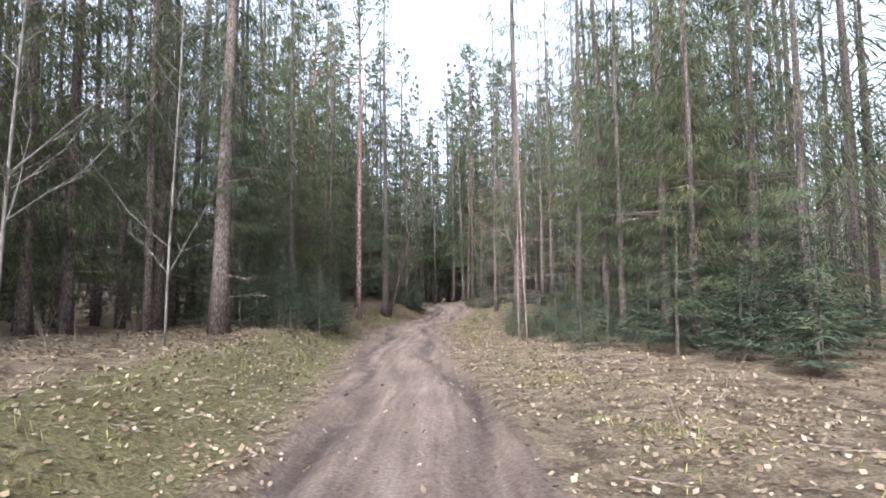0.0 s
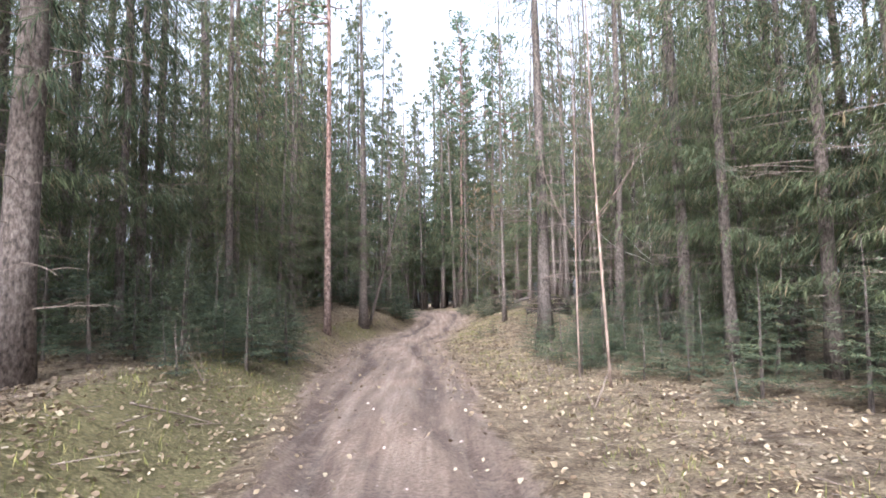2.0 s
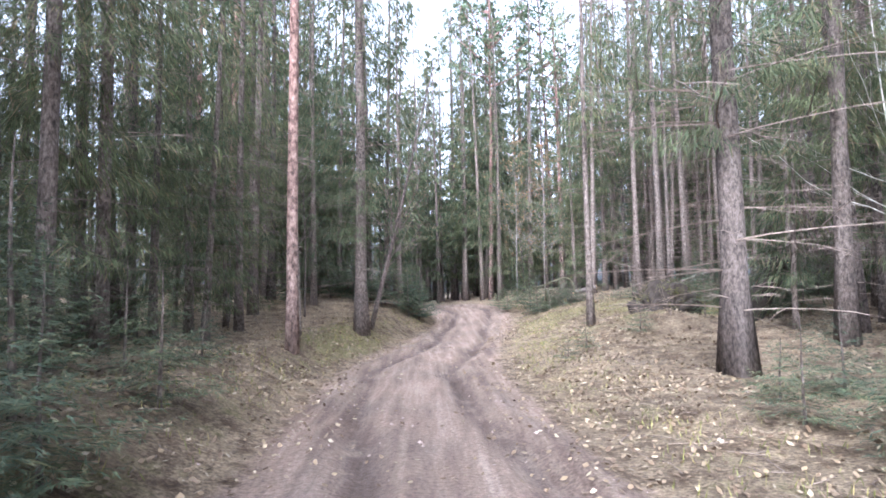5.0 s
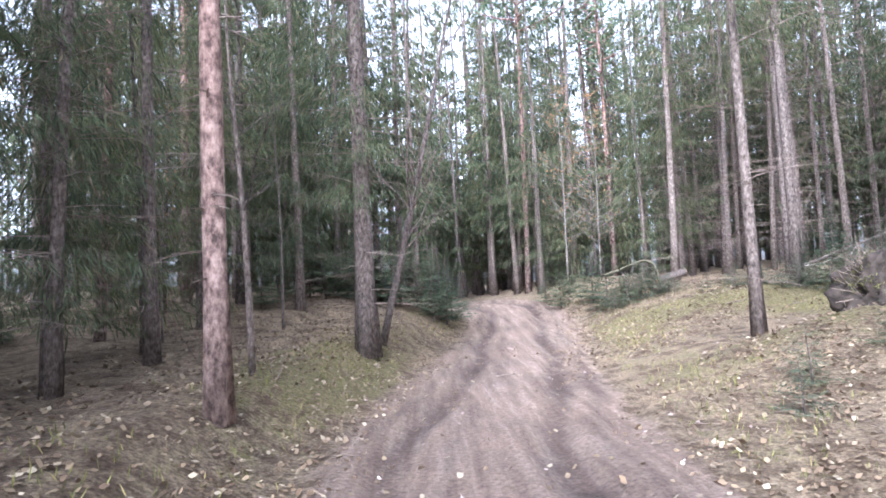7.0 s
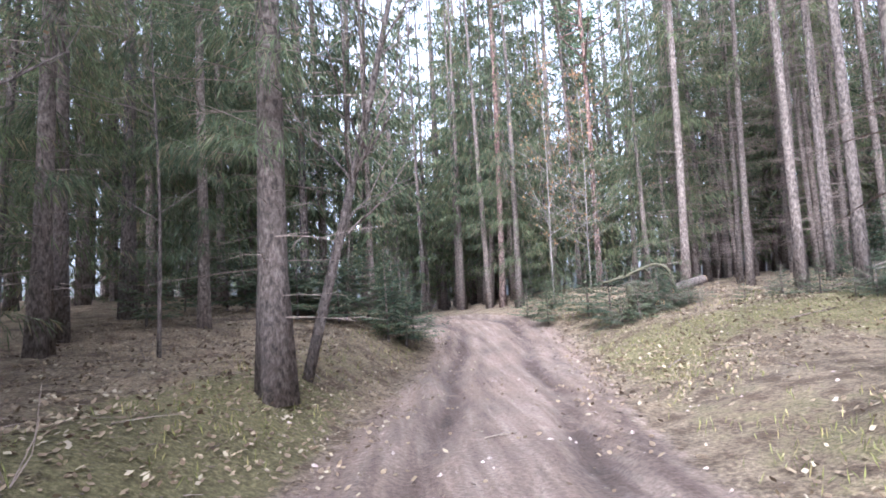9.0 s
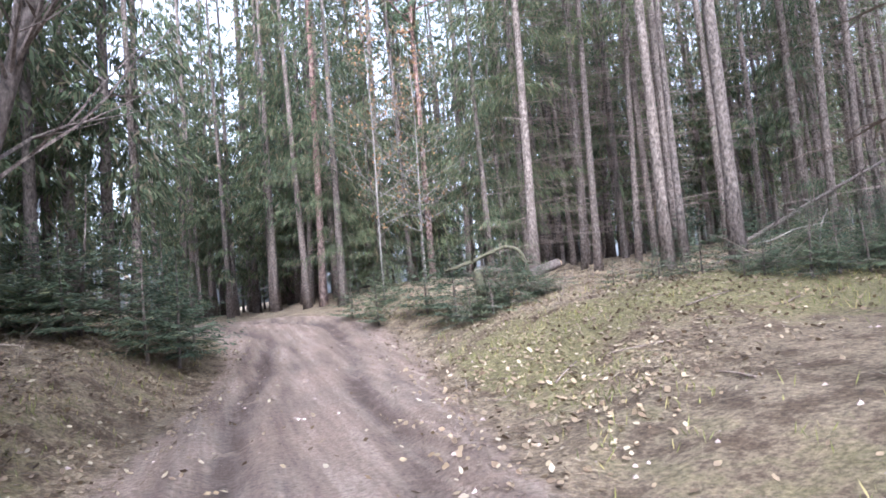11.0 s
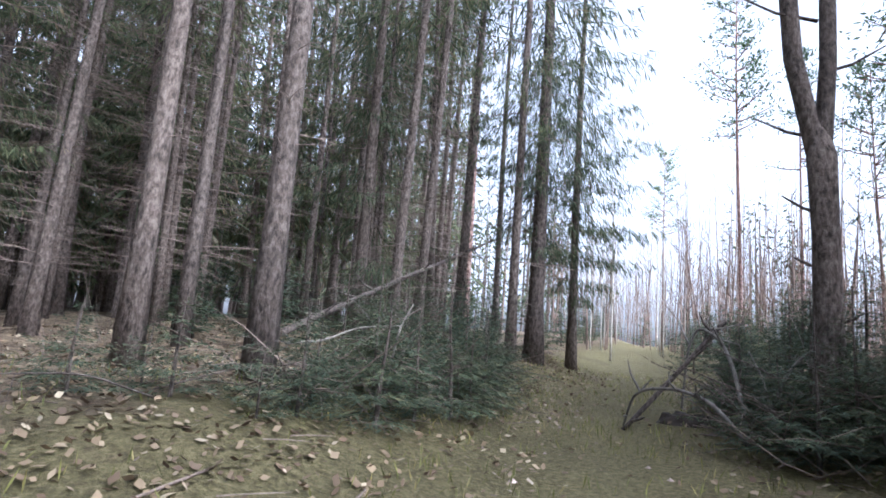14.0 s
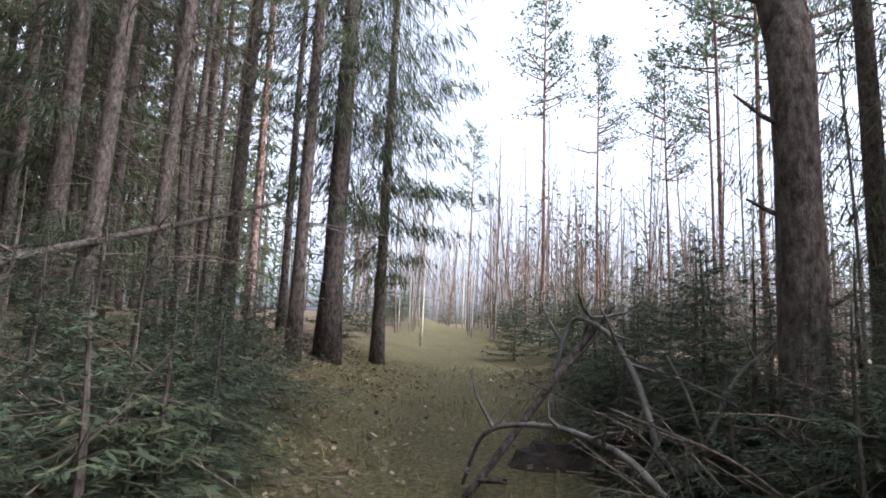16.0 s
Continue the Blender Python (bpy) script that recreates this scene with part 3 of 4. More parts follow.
def own(ob, x, y, turn=0.0, tilt=(0, 0), sink=0.05):
    """Sets a tree of its own kind in its place."""
    taken.append((x, y))
    ob.matrix_basis = pose(x, y, height(x, y) - sink, tilt[0], tilt[1], turn)
    return ob


# ---------------------------------------------------------------- trees along the track
own(pine(101, 22, 0.115, 12, label="tall pine with reddish scaly trunk beside the track", stubs=40, lean=(0.0, 0)), -4.12, 29.6, 40)
own(spruce(102, 20, 0.18, 3.0, 1.0, 2.6, rich=True, label="old spruce with flared grey trunk on the leafy bank", twigs=90), -3.3, 34.95)
own(spruce(103, 21, 0.2, 3.6, 0.8, 2.6, rich=True, label="thick spruce with brown trunk beside the track", twigs=90, long=2.4), 3.36, 26.1)
own(spruce(104, 19, 0.2, 3.4, 0.9, 2.6, rich=True, label="thick old spruce with long dead branches", twigs=80, lean=(0.02, 0)), -5.3, 14.2)
own(bare_tree(105, 9, 0.034, BARK_GREY, "forked pale sapling with spreading bare twigs", 34, (0.03, 0), 0.02, spread=0.26, first=0.2), -6.5, 8.7)
own(bare_tree(106, 10, 0.027, BARK_GREY, "thin pale birch with bare twigs on the bank", 36, (0.0, 0.0), 0.045, spread=0.17, first=0.12), -4.9, 10.6)
own(bare_tree(107, 9, 0.027, BARK_BROWN, "slender leaning birch beside the track", 14, (-0.03, 0), -0.006), 2.3, 16.2)
own(bare_tree(108, 9, 0.022, BARK_BROWN, "slender birch stem beside the track", 12, (0.0, 0), 0.004), 2.3, 18.0)
own(spruce(109, 16, 0.10, 5.5, 0.8, 1.6, label="slim dark spruce behind the young spruces"), -7.2, 14.6)
own(spruce(110, 17, 0.09, 5.0, 0.9, 1.8, label="dark spruce in the shade behind the pine"), -6.1, 32.4)
own(bare_tree(111, 6, 0.05, BARK_SPRUCE, "thin dark dead trunk leaning beside the pine", 10, (-0.03, 0), 0, spread=0.2), -4.35, 31.4)
own(bare_tree(112, 6, 0.035, BARK_SPRUCE, "thin dark sapling on the leafy bank", 10, spread=0.2), -5.35, 36.8)
own(bare_tree(113, 9, 0.085, BARK_SPRUCE, "dark leaning dead tree with long bare limbs", 22, (0.24, 0.02), 0.02, "dead_tree", 0.3, 0, 0.2), -3.15, 36.3)
own(spruce(114, 18, 0.075, 5.0, 0.9, 2.0, label="dark spruce on the mossy bank by the fork"), 3.0, 32.9)
own(spruce(115, 20, 0.1, 6.0, 0.75, 1.7, label="straight spruce with scaly trunk full of twig stubs", twigs=120, long=0.5), 6.8, 39.9)
own(spruce(116, 21, 0.11, 6.5, 0.75, 1.8, label="straight spruce with flaking bark beside the clearing", twigs=120, long=0.5), 7.18, 38.65)
own(spruce(117, 20, 0.075, 6.0, 0.75, 1.7, label="slim grey spruce behind the edge of the clearing", twigs=60, long=0.5), 8.7, 41.5)
own(bare_tree(118, 9, 0.028, BARK_GREY, "pale birch with a few brown leaves behind the brush", 44, leaves=3, spread=0.36, first=0.2, rise=0.25), 3.1, 46.5)
own(pine(119, 18, 0.12, 10, label="reddish pine behind the brush pile"), 6.7, 52.5)
own(bare_tree(120, 8, 0.034, BARK_GREY, "bare tree with spreading pale limbs and withered brown leaves", 60, leaves=3, spread=0.5, first=0.18, rise=0.1), 4.7, 47.6)
own(spruce(121, 19, 0.165, 2.4, 1.6, 2.6, fine=3, label="large spruce with hanging boughs beside the grassy path", hang=0.8), 15.2, 38.75)
own(spruce(122, 18, 0.09, 4.0, 0.9, 1.8, fine=3, label="spruce with grey trunk beside the grassy path", hang=0.7), 14.2, 38.9)
own(spruce(123, 16, 0.1, 1.8, 1.6, 2.3, fine=3, label="drooping spruce beside the grassy path", hang=0.9), 16.9, 38.4)
own(spruce(124, 15, 0.09, 4.5, 0.9, 1.6), 18.8, 41.1)
for k, x, y, size in ((0, -0.3, 60.5, 1.1), (1, 1.2, 58, 1.0), (0, -2.5, 64.5, 1.1), (1, -5, 68, 1.1), (4, 0.8, 63, 1.2), (0, 6.4, 17.0, 1.0), (4, 7.4, 19.6, 1.0), (0, 8.8, 17.2, 1.05), (2, 6.2, 14.6, 0.9), (0, -8.3, 13.2, 1.0), (4, -9.6, 11, 1.0), (0, -8.0, 17.6, 1.0), (0, -7.3, 21.5, 1.0), (4, -8.8, 23.5, 1.0), (0, -6.9, 27.5, 1.0), (0, -9.5, 19.5, 1.05), (0, 12.8, 41.6, 1.0), (0, -6.6, 44.2, 1.0), (4, -4.6, 45.6, 1.05), (0, -8.2, 42.4, 1.0)):
    stand(SPRUCES[k], x, y, x * 41 % 360, size)
own(bare_tree(125, 8, 0.04, BARK_PALE, "pale birch stem beside the grassy path", 10), 24, 38.9)


def forked_tree(x, y):
    rng = np.random.default_rng(130)
    t = thing("forked_pine", "stout grey pine forked into two stems above the brush", "tree", "forest trees")
    b = Build()
    line = np.array([(0, 0, 0), (0, 0, 0.4), (0, 0.0, 1.2), (-0.02, 0.0, 2.1), (-0.02, 0.01, 2.9), (-0.02, 0.02, 3.3)])
    b.tube(line, [0.18, 0.145, 0.13, 0.128, 0.135, 0.04], 14, flare=0.3, rough=0.1, rng=rng)
    part("trunk", b, BARK_SPRUCE, t, smooth=True)
    for name, dx, hh, r in (("left_stem", 0.26, 14, 0.1), ("right_stem", -0.12, 13, 0.09)):
        b = Build()
        z = np.linspace(0, 1, 10)
        z = z ** 1.6
        pts = np.stack([0 * z, dx * np.minimum(z * 9, 0.6 + 1.0 * np.sqrt(z)) + 0.02, 2.75 + z * hh], 1)
        b.tube(pts, r * (1 - 0.8 * z), 10, rough=0.1, rng=rng)
        part("stem", b, BARK_SPRUCE, t, smooth=True)
    b = Build()
    for z, a, ln in ((2.3, 1.9, 0.4), (1.75, 1.5, 0.28), (3.1, 1.6, 0.6), (3.8, -1.4, 0.6), (4.4, 1.8, 0.8), (1.2, -1.7, 0.3), (5.2, -1.2, 0.7)):
        d = heading(a, 0.3)
        b.tube([np.array((0, 0, z)), np.array((0, 0, z)) + d * 0.5 * ln, np.array((0, 0, z)) + d * ln + (0, 0, 0.15 * ln)], [0.024, 0.017, 0.008], 6)
    part("branchwork", b, BARK_SPRUCE, t, kind="stuff")
    b = Build()
    for _ in range(60):
        z, a = 8 + 8 * rng.random(), rng.random() * 6.283
        o = np.array((0, 0.1, z)) + heading(a) * 0.3
        q = 22
        at = o + heading(a, 0.2) * (1.8 * rng.random((q, 1))) + rng.normal(0, 0.2, (q, 3))
        dd = unit(rng.normal(0, 1, (q, 3)) + (0, 0, 0.4)) * 0.28
        b.blades(at, dd, unit(np.cross(dd, rng.normal(0, 1, (q, 3)))) * 0.045)
    part("crown", b, NEEDLE_PINE, t, kind="stuff")
    own(t, x, y)


forked_tree(9.95, 34.1)

LUSH = [spruce(18, 13, 0.1, 0.8, 1.1, 2.8, rich=True, twigs=20, label="broad green spruce with boughs hanging to the ground"), spruce(19, 16, 0.12, 1.6, 1.0, 2.9, rich=True, twigs=30, label="tall spruce with long hanging green boughs")]
for k, x, y, size in ((0, 6.6, 15.6, 1.0), (1, 5.9, 19.4, 1.0), (0, 7.6, 12.4, 1.0), (1, 9.0, 17.6, 1.1), (0, 8.8, 22.4, 0.9), (1, 10.6, 26.0, 1.0), (1, -7.6, 16.0, 1.0), (0, -7.2, 20.4, 1.0), (1, -6.4, 25.2, 1.0), (1, -8.8, 12.6, 1.0), (0, -6.6, 28.8, 0.8), (1, -5.6, 39.6, 0.9), (1, 2.6, 49.5, 1.0), (1, 7.4, 46.2, 0.95), (0, 5.6, 45.0, 0.8)):
    taken.append((x, y))
    put(LUSH[k], x, y, x * 67 % 360, size)

# young spruces
for x, y, k, s in ((-4.9, 19.8, 0, 1.1), (-4.5, 21.9, 0, 1.15), (-5.6, 22.8, 2, 1.0), (-6.4, 20.6, 0, 1.2), (-4.1, 17.9, 1, 0.9), (-6.9, 23.8, 2, 1.1), (-5.0, 24.6, 1, 1.1), (-7.4, 18.2, 2, 1.1), (-6.3, 16.4, 0, 1.0), (-4.4, 16.2, 3, 1.0),
                   (2.6, 21.7, 1, 1.05), (3.5, 22.8, 1, 1.2), (4.4, 23.3, 0, 0.9), (3.3, 20.5, 1, 1.0), (4.6, 21.2, 0, 0.9), (5.2, 24.6, 0, 0.8), (2.9, 24.3, 3, 1.0), (4.2, 18.9, 0, 0.9), (3.4, 14.6, 3, 1.1),
                   (5.0, 12.8, 2, 1.15), (6.4, 14.8, 2, 1.3), (7.4, 11.8, 2, 1.3), (5.6, 17.4, 2, 1.1), (8.0, 17.2, 2, 1.4), (6.2, 9.8, 0, 1.3), (7.0, 20.0, 2, 1.1), (8.5, 14.0, 2, 1.5), (4.3, 15.6, 0, 1.0),
                   (-1.7, 41.9, 1, 1.3), (-2.6, 42.4, 0, 1.15), (-3.7, 42.1, 0, 1.15), (-4.8, 42.8, 2, 0.95), (-2.0, 44.0, 2, 0.9), (-1.5, 43.2, 0, 0.95), (-5.9, 42.2, 0, 1.2), (-3.2, 41.4, 1, 1.2), (-4.4, 41.6, 1, 1.3), (-2.1, 41.3, 2, 0.95), (-3.1, 41.9, 2, 1.1), (-4.1, 41.3, 2, 1.0), (-5.3, 41.7, 2, 1.1),
                   (2.3, 44.2, 1, 0.9), (2.1, 46.0, 0, 0.8), (3.1, 46.5, 0, 0.9), (3.2, 41.0, 3, 1.1), (3.5, 40.7, 3, 1.2), (3.2, 41.7, 3, 1.0), (4.9, 41.6, 3, 1.0), (3.7, 41.3, 3, 1.2), (4.1, 41.0, 3, 1.3), (4.5, 41.2, 3, 1.2), (4.2, 41.6, 1, 0.85), (3.9, 40.8, 3, 0.9), (4.8, 41.0, 3, 0.9),  (3.2, 43.4, 3, 1.2),
                   (6.2, 37.7, 3, 0.7), (8.3, 38.1, 1, 0.85), (9.4, 37.9, 1, 0.95), (8.7, 38.9, 0, 0.7), (10.3, 38.1, 1, 0.95), (7.5, 38.4, 3, 1.0), (10.9, 38.7, 0, 0.8), (11.8, 38.4, 1, 1.0), (9.7, 39.1, 0, 0.8), (12.6, 39.2, 0, 0.9), (8.9, 37.5, 3, 0.8),
                   (11.9, 34.9, 1, 0.8), (12.9, 34.5, 1, 0.95), (14.0, 34.7, 0, 0.75), (9.2, 34.0, 1, 0.85), (8.5, 33.4, 1, 0.95), (9.9, 34.5, 3, 1.2), (7.8, 33.2, 1, 0.8), (10.7, 34.0, 1, 1.0), (9.3, 33.1, 0, 0.8), (10.9, 32.8, 0, 0.9), (8.3, 32.2, 0, 0.8), (16.0, 35.0, 0, 0.9), (17.5, 39.4, 0, 0.9), (20, 36.0, 0, 0.9),
                   (7.9, 37.9, 1, 0.8), (8.6, 38.3, 0, 0.6), (9.2, 38.4, 0, 0.65), (10.0, 37.7, 1, 0.85), (10.6, 38.2, 0, 0.6), (11.3, 38.0, 1, 0.9), (7.0, 37.9, 3, 0.9), (12.3, 38.6, 0, 0.7), (9.9, 38.6, 0, 0.75), (11.4, 34.9, 1, 1.0), (12.3, 35.0, 0, 0.7), (13.4, 34.9, 0, 0.8), (8.9, 33.7, 0, 0.65), (9.5, 33.6, 0, 0.7), (10.3, 33.4, 0, 0.75), (8.0, 32.7, 0, 0.7), (11.5, 33.6, 0, 0.9), (15.0, 34.2, 0, 1.0), (17.2, 34.8, 0, 0.9), (19.0, 34.9, 0, 1.0), (21.5, 35.4, 0, 1.1), (18.2, 33.6, 2, 0.8), (24.0, 35.8, 0, 1.1), (20.4, 33.0, 2, 0.8),  (-3.7, 21.0, 1, 1.1), (-4.0, 23.3, 1, 1.1), (-5.4, 21.3, 0, 1.1), (-5.9, 19.0, 0, 1.15), (-7.6, 21.6, 2, 1.0), (-6.1, 24.9, 0, 1.1), (-4.6, 26.0, 3, 1.1), (-3.9, 15.4, 3, 1.0), (-5.4, 17.4, 1, 1.2), (2.5, 23.2, 1, 0.9), (3.9, 21.9, 1, 1.1), (5.0, 22.5, 0, 0.9), (2.9, 19.3, 3, 1.1), (3.9, 24.6, 1, 0.9), (4.0, 17.3, 1, 1.0), (5.2, 19.7, 0, 1.0), (4.9, 14.3, 0, 1.1), (5.8, 11.6, 0, 1.2), (6.9, 13.3, 2, 1.1), (3.6, 30.9, 3, 1.0), (2.2, 30.4, 3, 0.9), (1.6, 29.6, 3, 0.7), (5.6, 31.9, 1, 0.8),
                   (6.6, 37.7, 1, 0.7), (5.6, 38.8, 3, 0.8), (5.9, 39.3, 3, 0.9), (6.3, 39.0, 3, 0.7), (5.3, 39.6, 3, 0.7), (7.2, 37.4, 3, 1.3), (7.8, 37.4, 1, 0.8), (8.4, 37.35, 3, 1.4), (9.0, 37.4, 1, 0.85), (9.6, 37.5, 1, 0.8), (6.0, 38.3, 3, 1.0), (11.0, 34.4, 0, 0.85), (11.9, 34.2, 0, 0.95), (12.6, 33.9, 2, 0.7), (10.4, 34.2, 1, 1.2), (13.2, 33.6, 2, 0.75), (9.0, 34.3, 1, 1.0), (9.7, 33.9, 0, 0.75), (14.4, 33.9, 2, 0.7),
                   (-3.6, 17.6, 0, 1.0), (-4.4, 16.8, 2, 0.75), (-3.9, 19.0, 2, 0.75), (-4.9, 18.2, 2, 0.9), (-3.45, 20.0, 0, 0.9), (-4.2, 20.6, 2, 0.8), (-5.4, 16.0, 0, 1.1), (2.5, 18.6, 0, 0.7), (3.2, 19.4, 0, 0.85), (2.45, 20.1, 1, 1.0), (3.9, 20.2, 0, 1.0), (3.3, 17.5, 1, 0.9), (4.6, 18.0, 2, 0.7), (4.0, 21.2, 2, 0.6),
                   (26, 40.6, 0, 1.0), (28, 36.2, 2, 0.9), (30, 41.2, 2, 0.9), (32, 36.6, 2, 1.0), (34, 42.2, 2, 1.0), (36.5, 37.3, 2, 1.1), (40, 43, 2, 1.1), (42, 38.2, 2, 1.2), (46, 43.8, 2, 1.2), (48, 39.6, 2, 1.2), (52, 41.9, 2, 1.3), (55, 44.6, 2, 1.3), (22.5, 40.2, 0, 1.0), (20.5, 40.6, 2, 0.8), (26.5, 34.4, 2, 0.9), (23.0, 33.6, 2, 0.9), (30, 33.8, 2, 1.0), (34.5, 34.5, 2, 1.1), (38.5, 35, 2, 1.1)):
    stand(YOUNG[k], x, y, (x * 97 + y * 53) % 360, s)

# ---------------------------------------------------------------- the wood
rng = np.random.default_rng(5)


def room(x, y, gap):
    if any((x - a) ** 2 + (y - b) ** 2 < gap * gap for a, b in taken):
        return False
    return np.hypot(WAY[:, 0] - x, WAY[:, 1] - y).min() > 4.0


# pines that stand clear of the rest against the sky
for k, x, y, size in ((0, 40, 35.0, 1.05), (2, 42, 31.8, 0.8), (1, 33.6, 29.6, 0.75), (0, 30.2, 28.4, 1.0), (1, 27, 28.0, 1.1), (2, 36, 27, 0.8), (0, 48, 40, 0.7), (1, 24.5, 27.2, 0.9), (2, 22, 43.5, 0.9)):
    stand(PINES[k], x, y, x * 31 % 360, size)
own(spruce(140, 17, 0.14, 2.2, 1.0, 2.2, fine=3, label="dark spruce with hanging boughs behind the forked pine", hang=0.8), 14.2, 31.4)

def plant(count, gap, lo, hi, choose):
    """Sets trees at random where there is room for them."""
    n = count * 14
    xs, ys = rng.uniform(lo[0], hi[0], n), rng.uniform(lo[1], hi[1], n)
    rd, fd = np.abs(beside(ROAD_LINE, xs, ys)), np.abs(beside(FORK_LINE, xs, ys))
    set_ = 0
    for x, y, r, f in zip(xs, ys, rd, fd):
        if r < 2.9 or f < 3.0 or set_ >= count:
            continue
        if -6.5 < x < 0 and 33 < y < 42.5 or 0 < x < 8.2 and 31 < y < 42 or -5.5 < x < -1 and 26 < y < 33 or 7 < x < 13 and 32 < y < 39.5 or x > 13 and max(12, 34 - 0.6 * (x - 6)) < y < 36.5 + 0.12 * x or y < 14 and -8.5 < x < 8.5 or 1 < x < 6 and y < 31:
            continue
        if 2.5 < x < 8 and 42 < y < 52 and rng.random() < 0.85:
            continue
        if x > 12 and 0.1 < (y - 35.4) / (x - 4) < 0.45 and rng.random() < 0.92:
            continue
        ob = choose(min(r, f), x, y)
        if ob is None or not room(x, y, gap):
            continue
        stand(ob, x, y, rng.random() * 360, 0.8 + 0.4 * rng.random(), (rng.normal(0, 1.2), rng.normal(0, 1.2)))
        set_ += 1


def near_kind(d, x, y):
    if d > 9.5 and math.hypot(x - 5, y - 40) > 12:
        return None
    u = rng.random()
    if x > 6 and 38 < y < 50:  # old spruces with bare lower trunks
        return OLD[0 if u < 0.5 else 1]
    if u < 0.06:
        return PINES[rng.integers(3)]
    if u < 0.17 and not (x > 4 and y > 38):
        return BARES[rng.integers(4)]
    return MIDS[rng.integers(2)] if u < 0.4 else SPRUCES[rng.integers(5)]


def far_kind(d, x, y):
    if d < 8:
        return None
    return PINES[rng.integers(3)] if rng.random() < 0.12 else FAR_SPRUCES[rng.integers(3)]


plant(170, 1.1, (-12, -3), (24, 62), near_kind)
plant(22, 1.3, (-14, 40), (-3.5, 62), lambda d, x, y: SPRUCES[rng.integers(5)] if d > 3.2 else None)
plant(34, 1.2, (-5, 46), (6, 75), lambda d, x, y: FAR_SPRUCES[rng.integers(3)])
plant(36, 1.5, (-20, -6), (30, 70), far_kind)
for _ in range(60):
    x, y = rng.uniform(17, 40), rng.uniform(14, 40)
    if abs(beside(FORK_LINE, [x], [y])[0]) > 3 and room(x, y, 1.2):
        stand(BARES[rng.integers(3)], x, y, rng.random() * 360, 0.6 + 0.4 * rng.random())
for x, y in ((27.5, 40.4), (31, 40.7), (33.5, 38.3), (35, 41.4), (37.5, 38.9), (39, 41.8), (41.5, 39.2), (43, 42.6), (45.5, 39.9), (29.5, 37.0), (48, 43.2), (50, 40.6)):
    stand(BARES[1], x, y, x * 53 % 360, 1.0 + 0.3 * rng.random())
for x, y in ((0.4, 70), (-0.8, 71.5), (1.6, 69), (-2.2, 74), (0.6, 74), (2.8, 71)):
    put(MIDS[0], x, y, x * 83 % 360, 0.9)
plant(40, 1.2, (6, 41), (28, 62), lambda d, x, y: SPRUCES[rng.integers(5)] if y - 35.4 > 0.48 * (x - 4) else None)
plant(70, 1.0, (-16, -3), (26, 62), lambda d, x, y: THICKET[rng.integers(2)] if 4 < d < 13 else None)
plant(40, 1.2, (-16, -3), (26, 62), lambda d, x, y: MIDS[rng.integers(2)] if 4.5 < d < 14 and not (x > 5 and 37 < y < 52) else None)
for ob in OLD + LUSH + MIDS + SPRUCES + FAR_SPRUCES + PINES + BARES + YOUNG + THICKET:
    drop(ob)


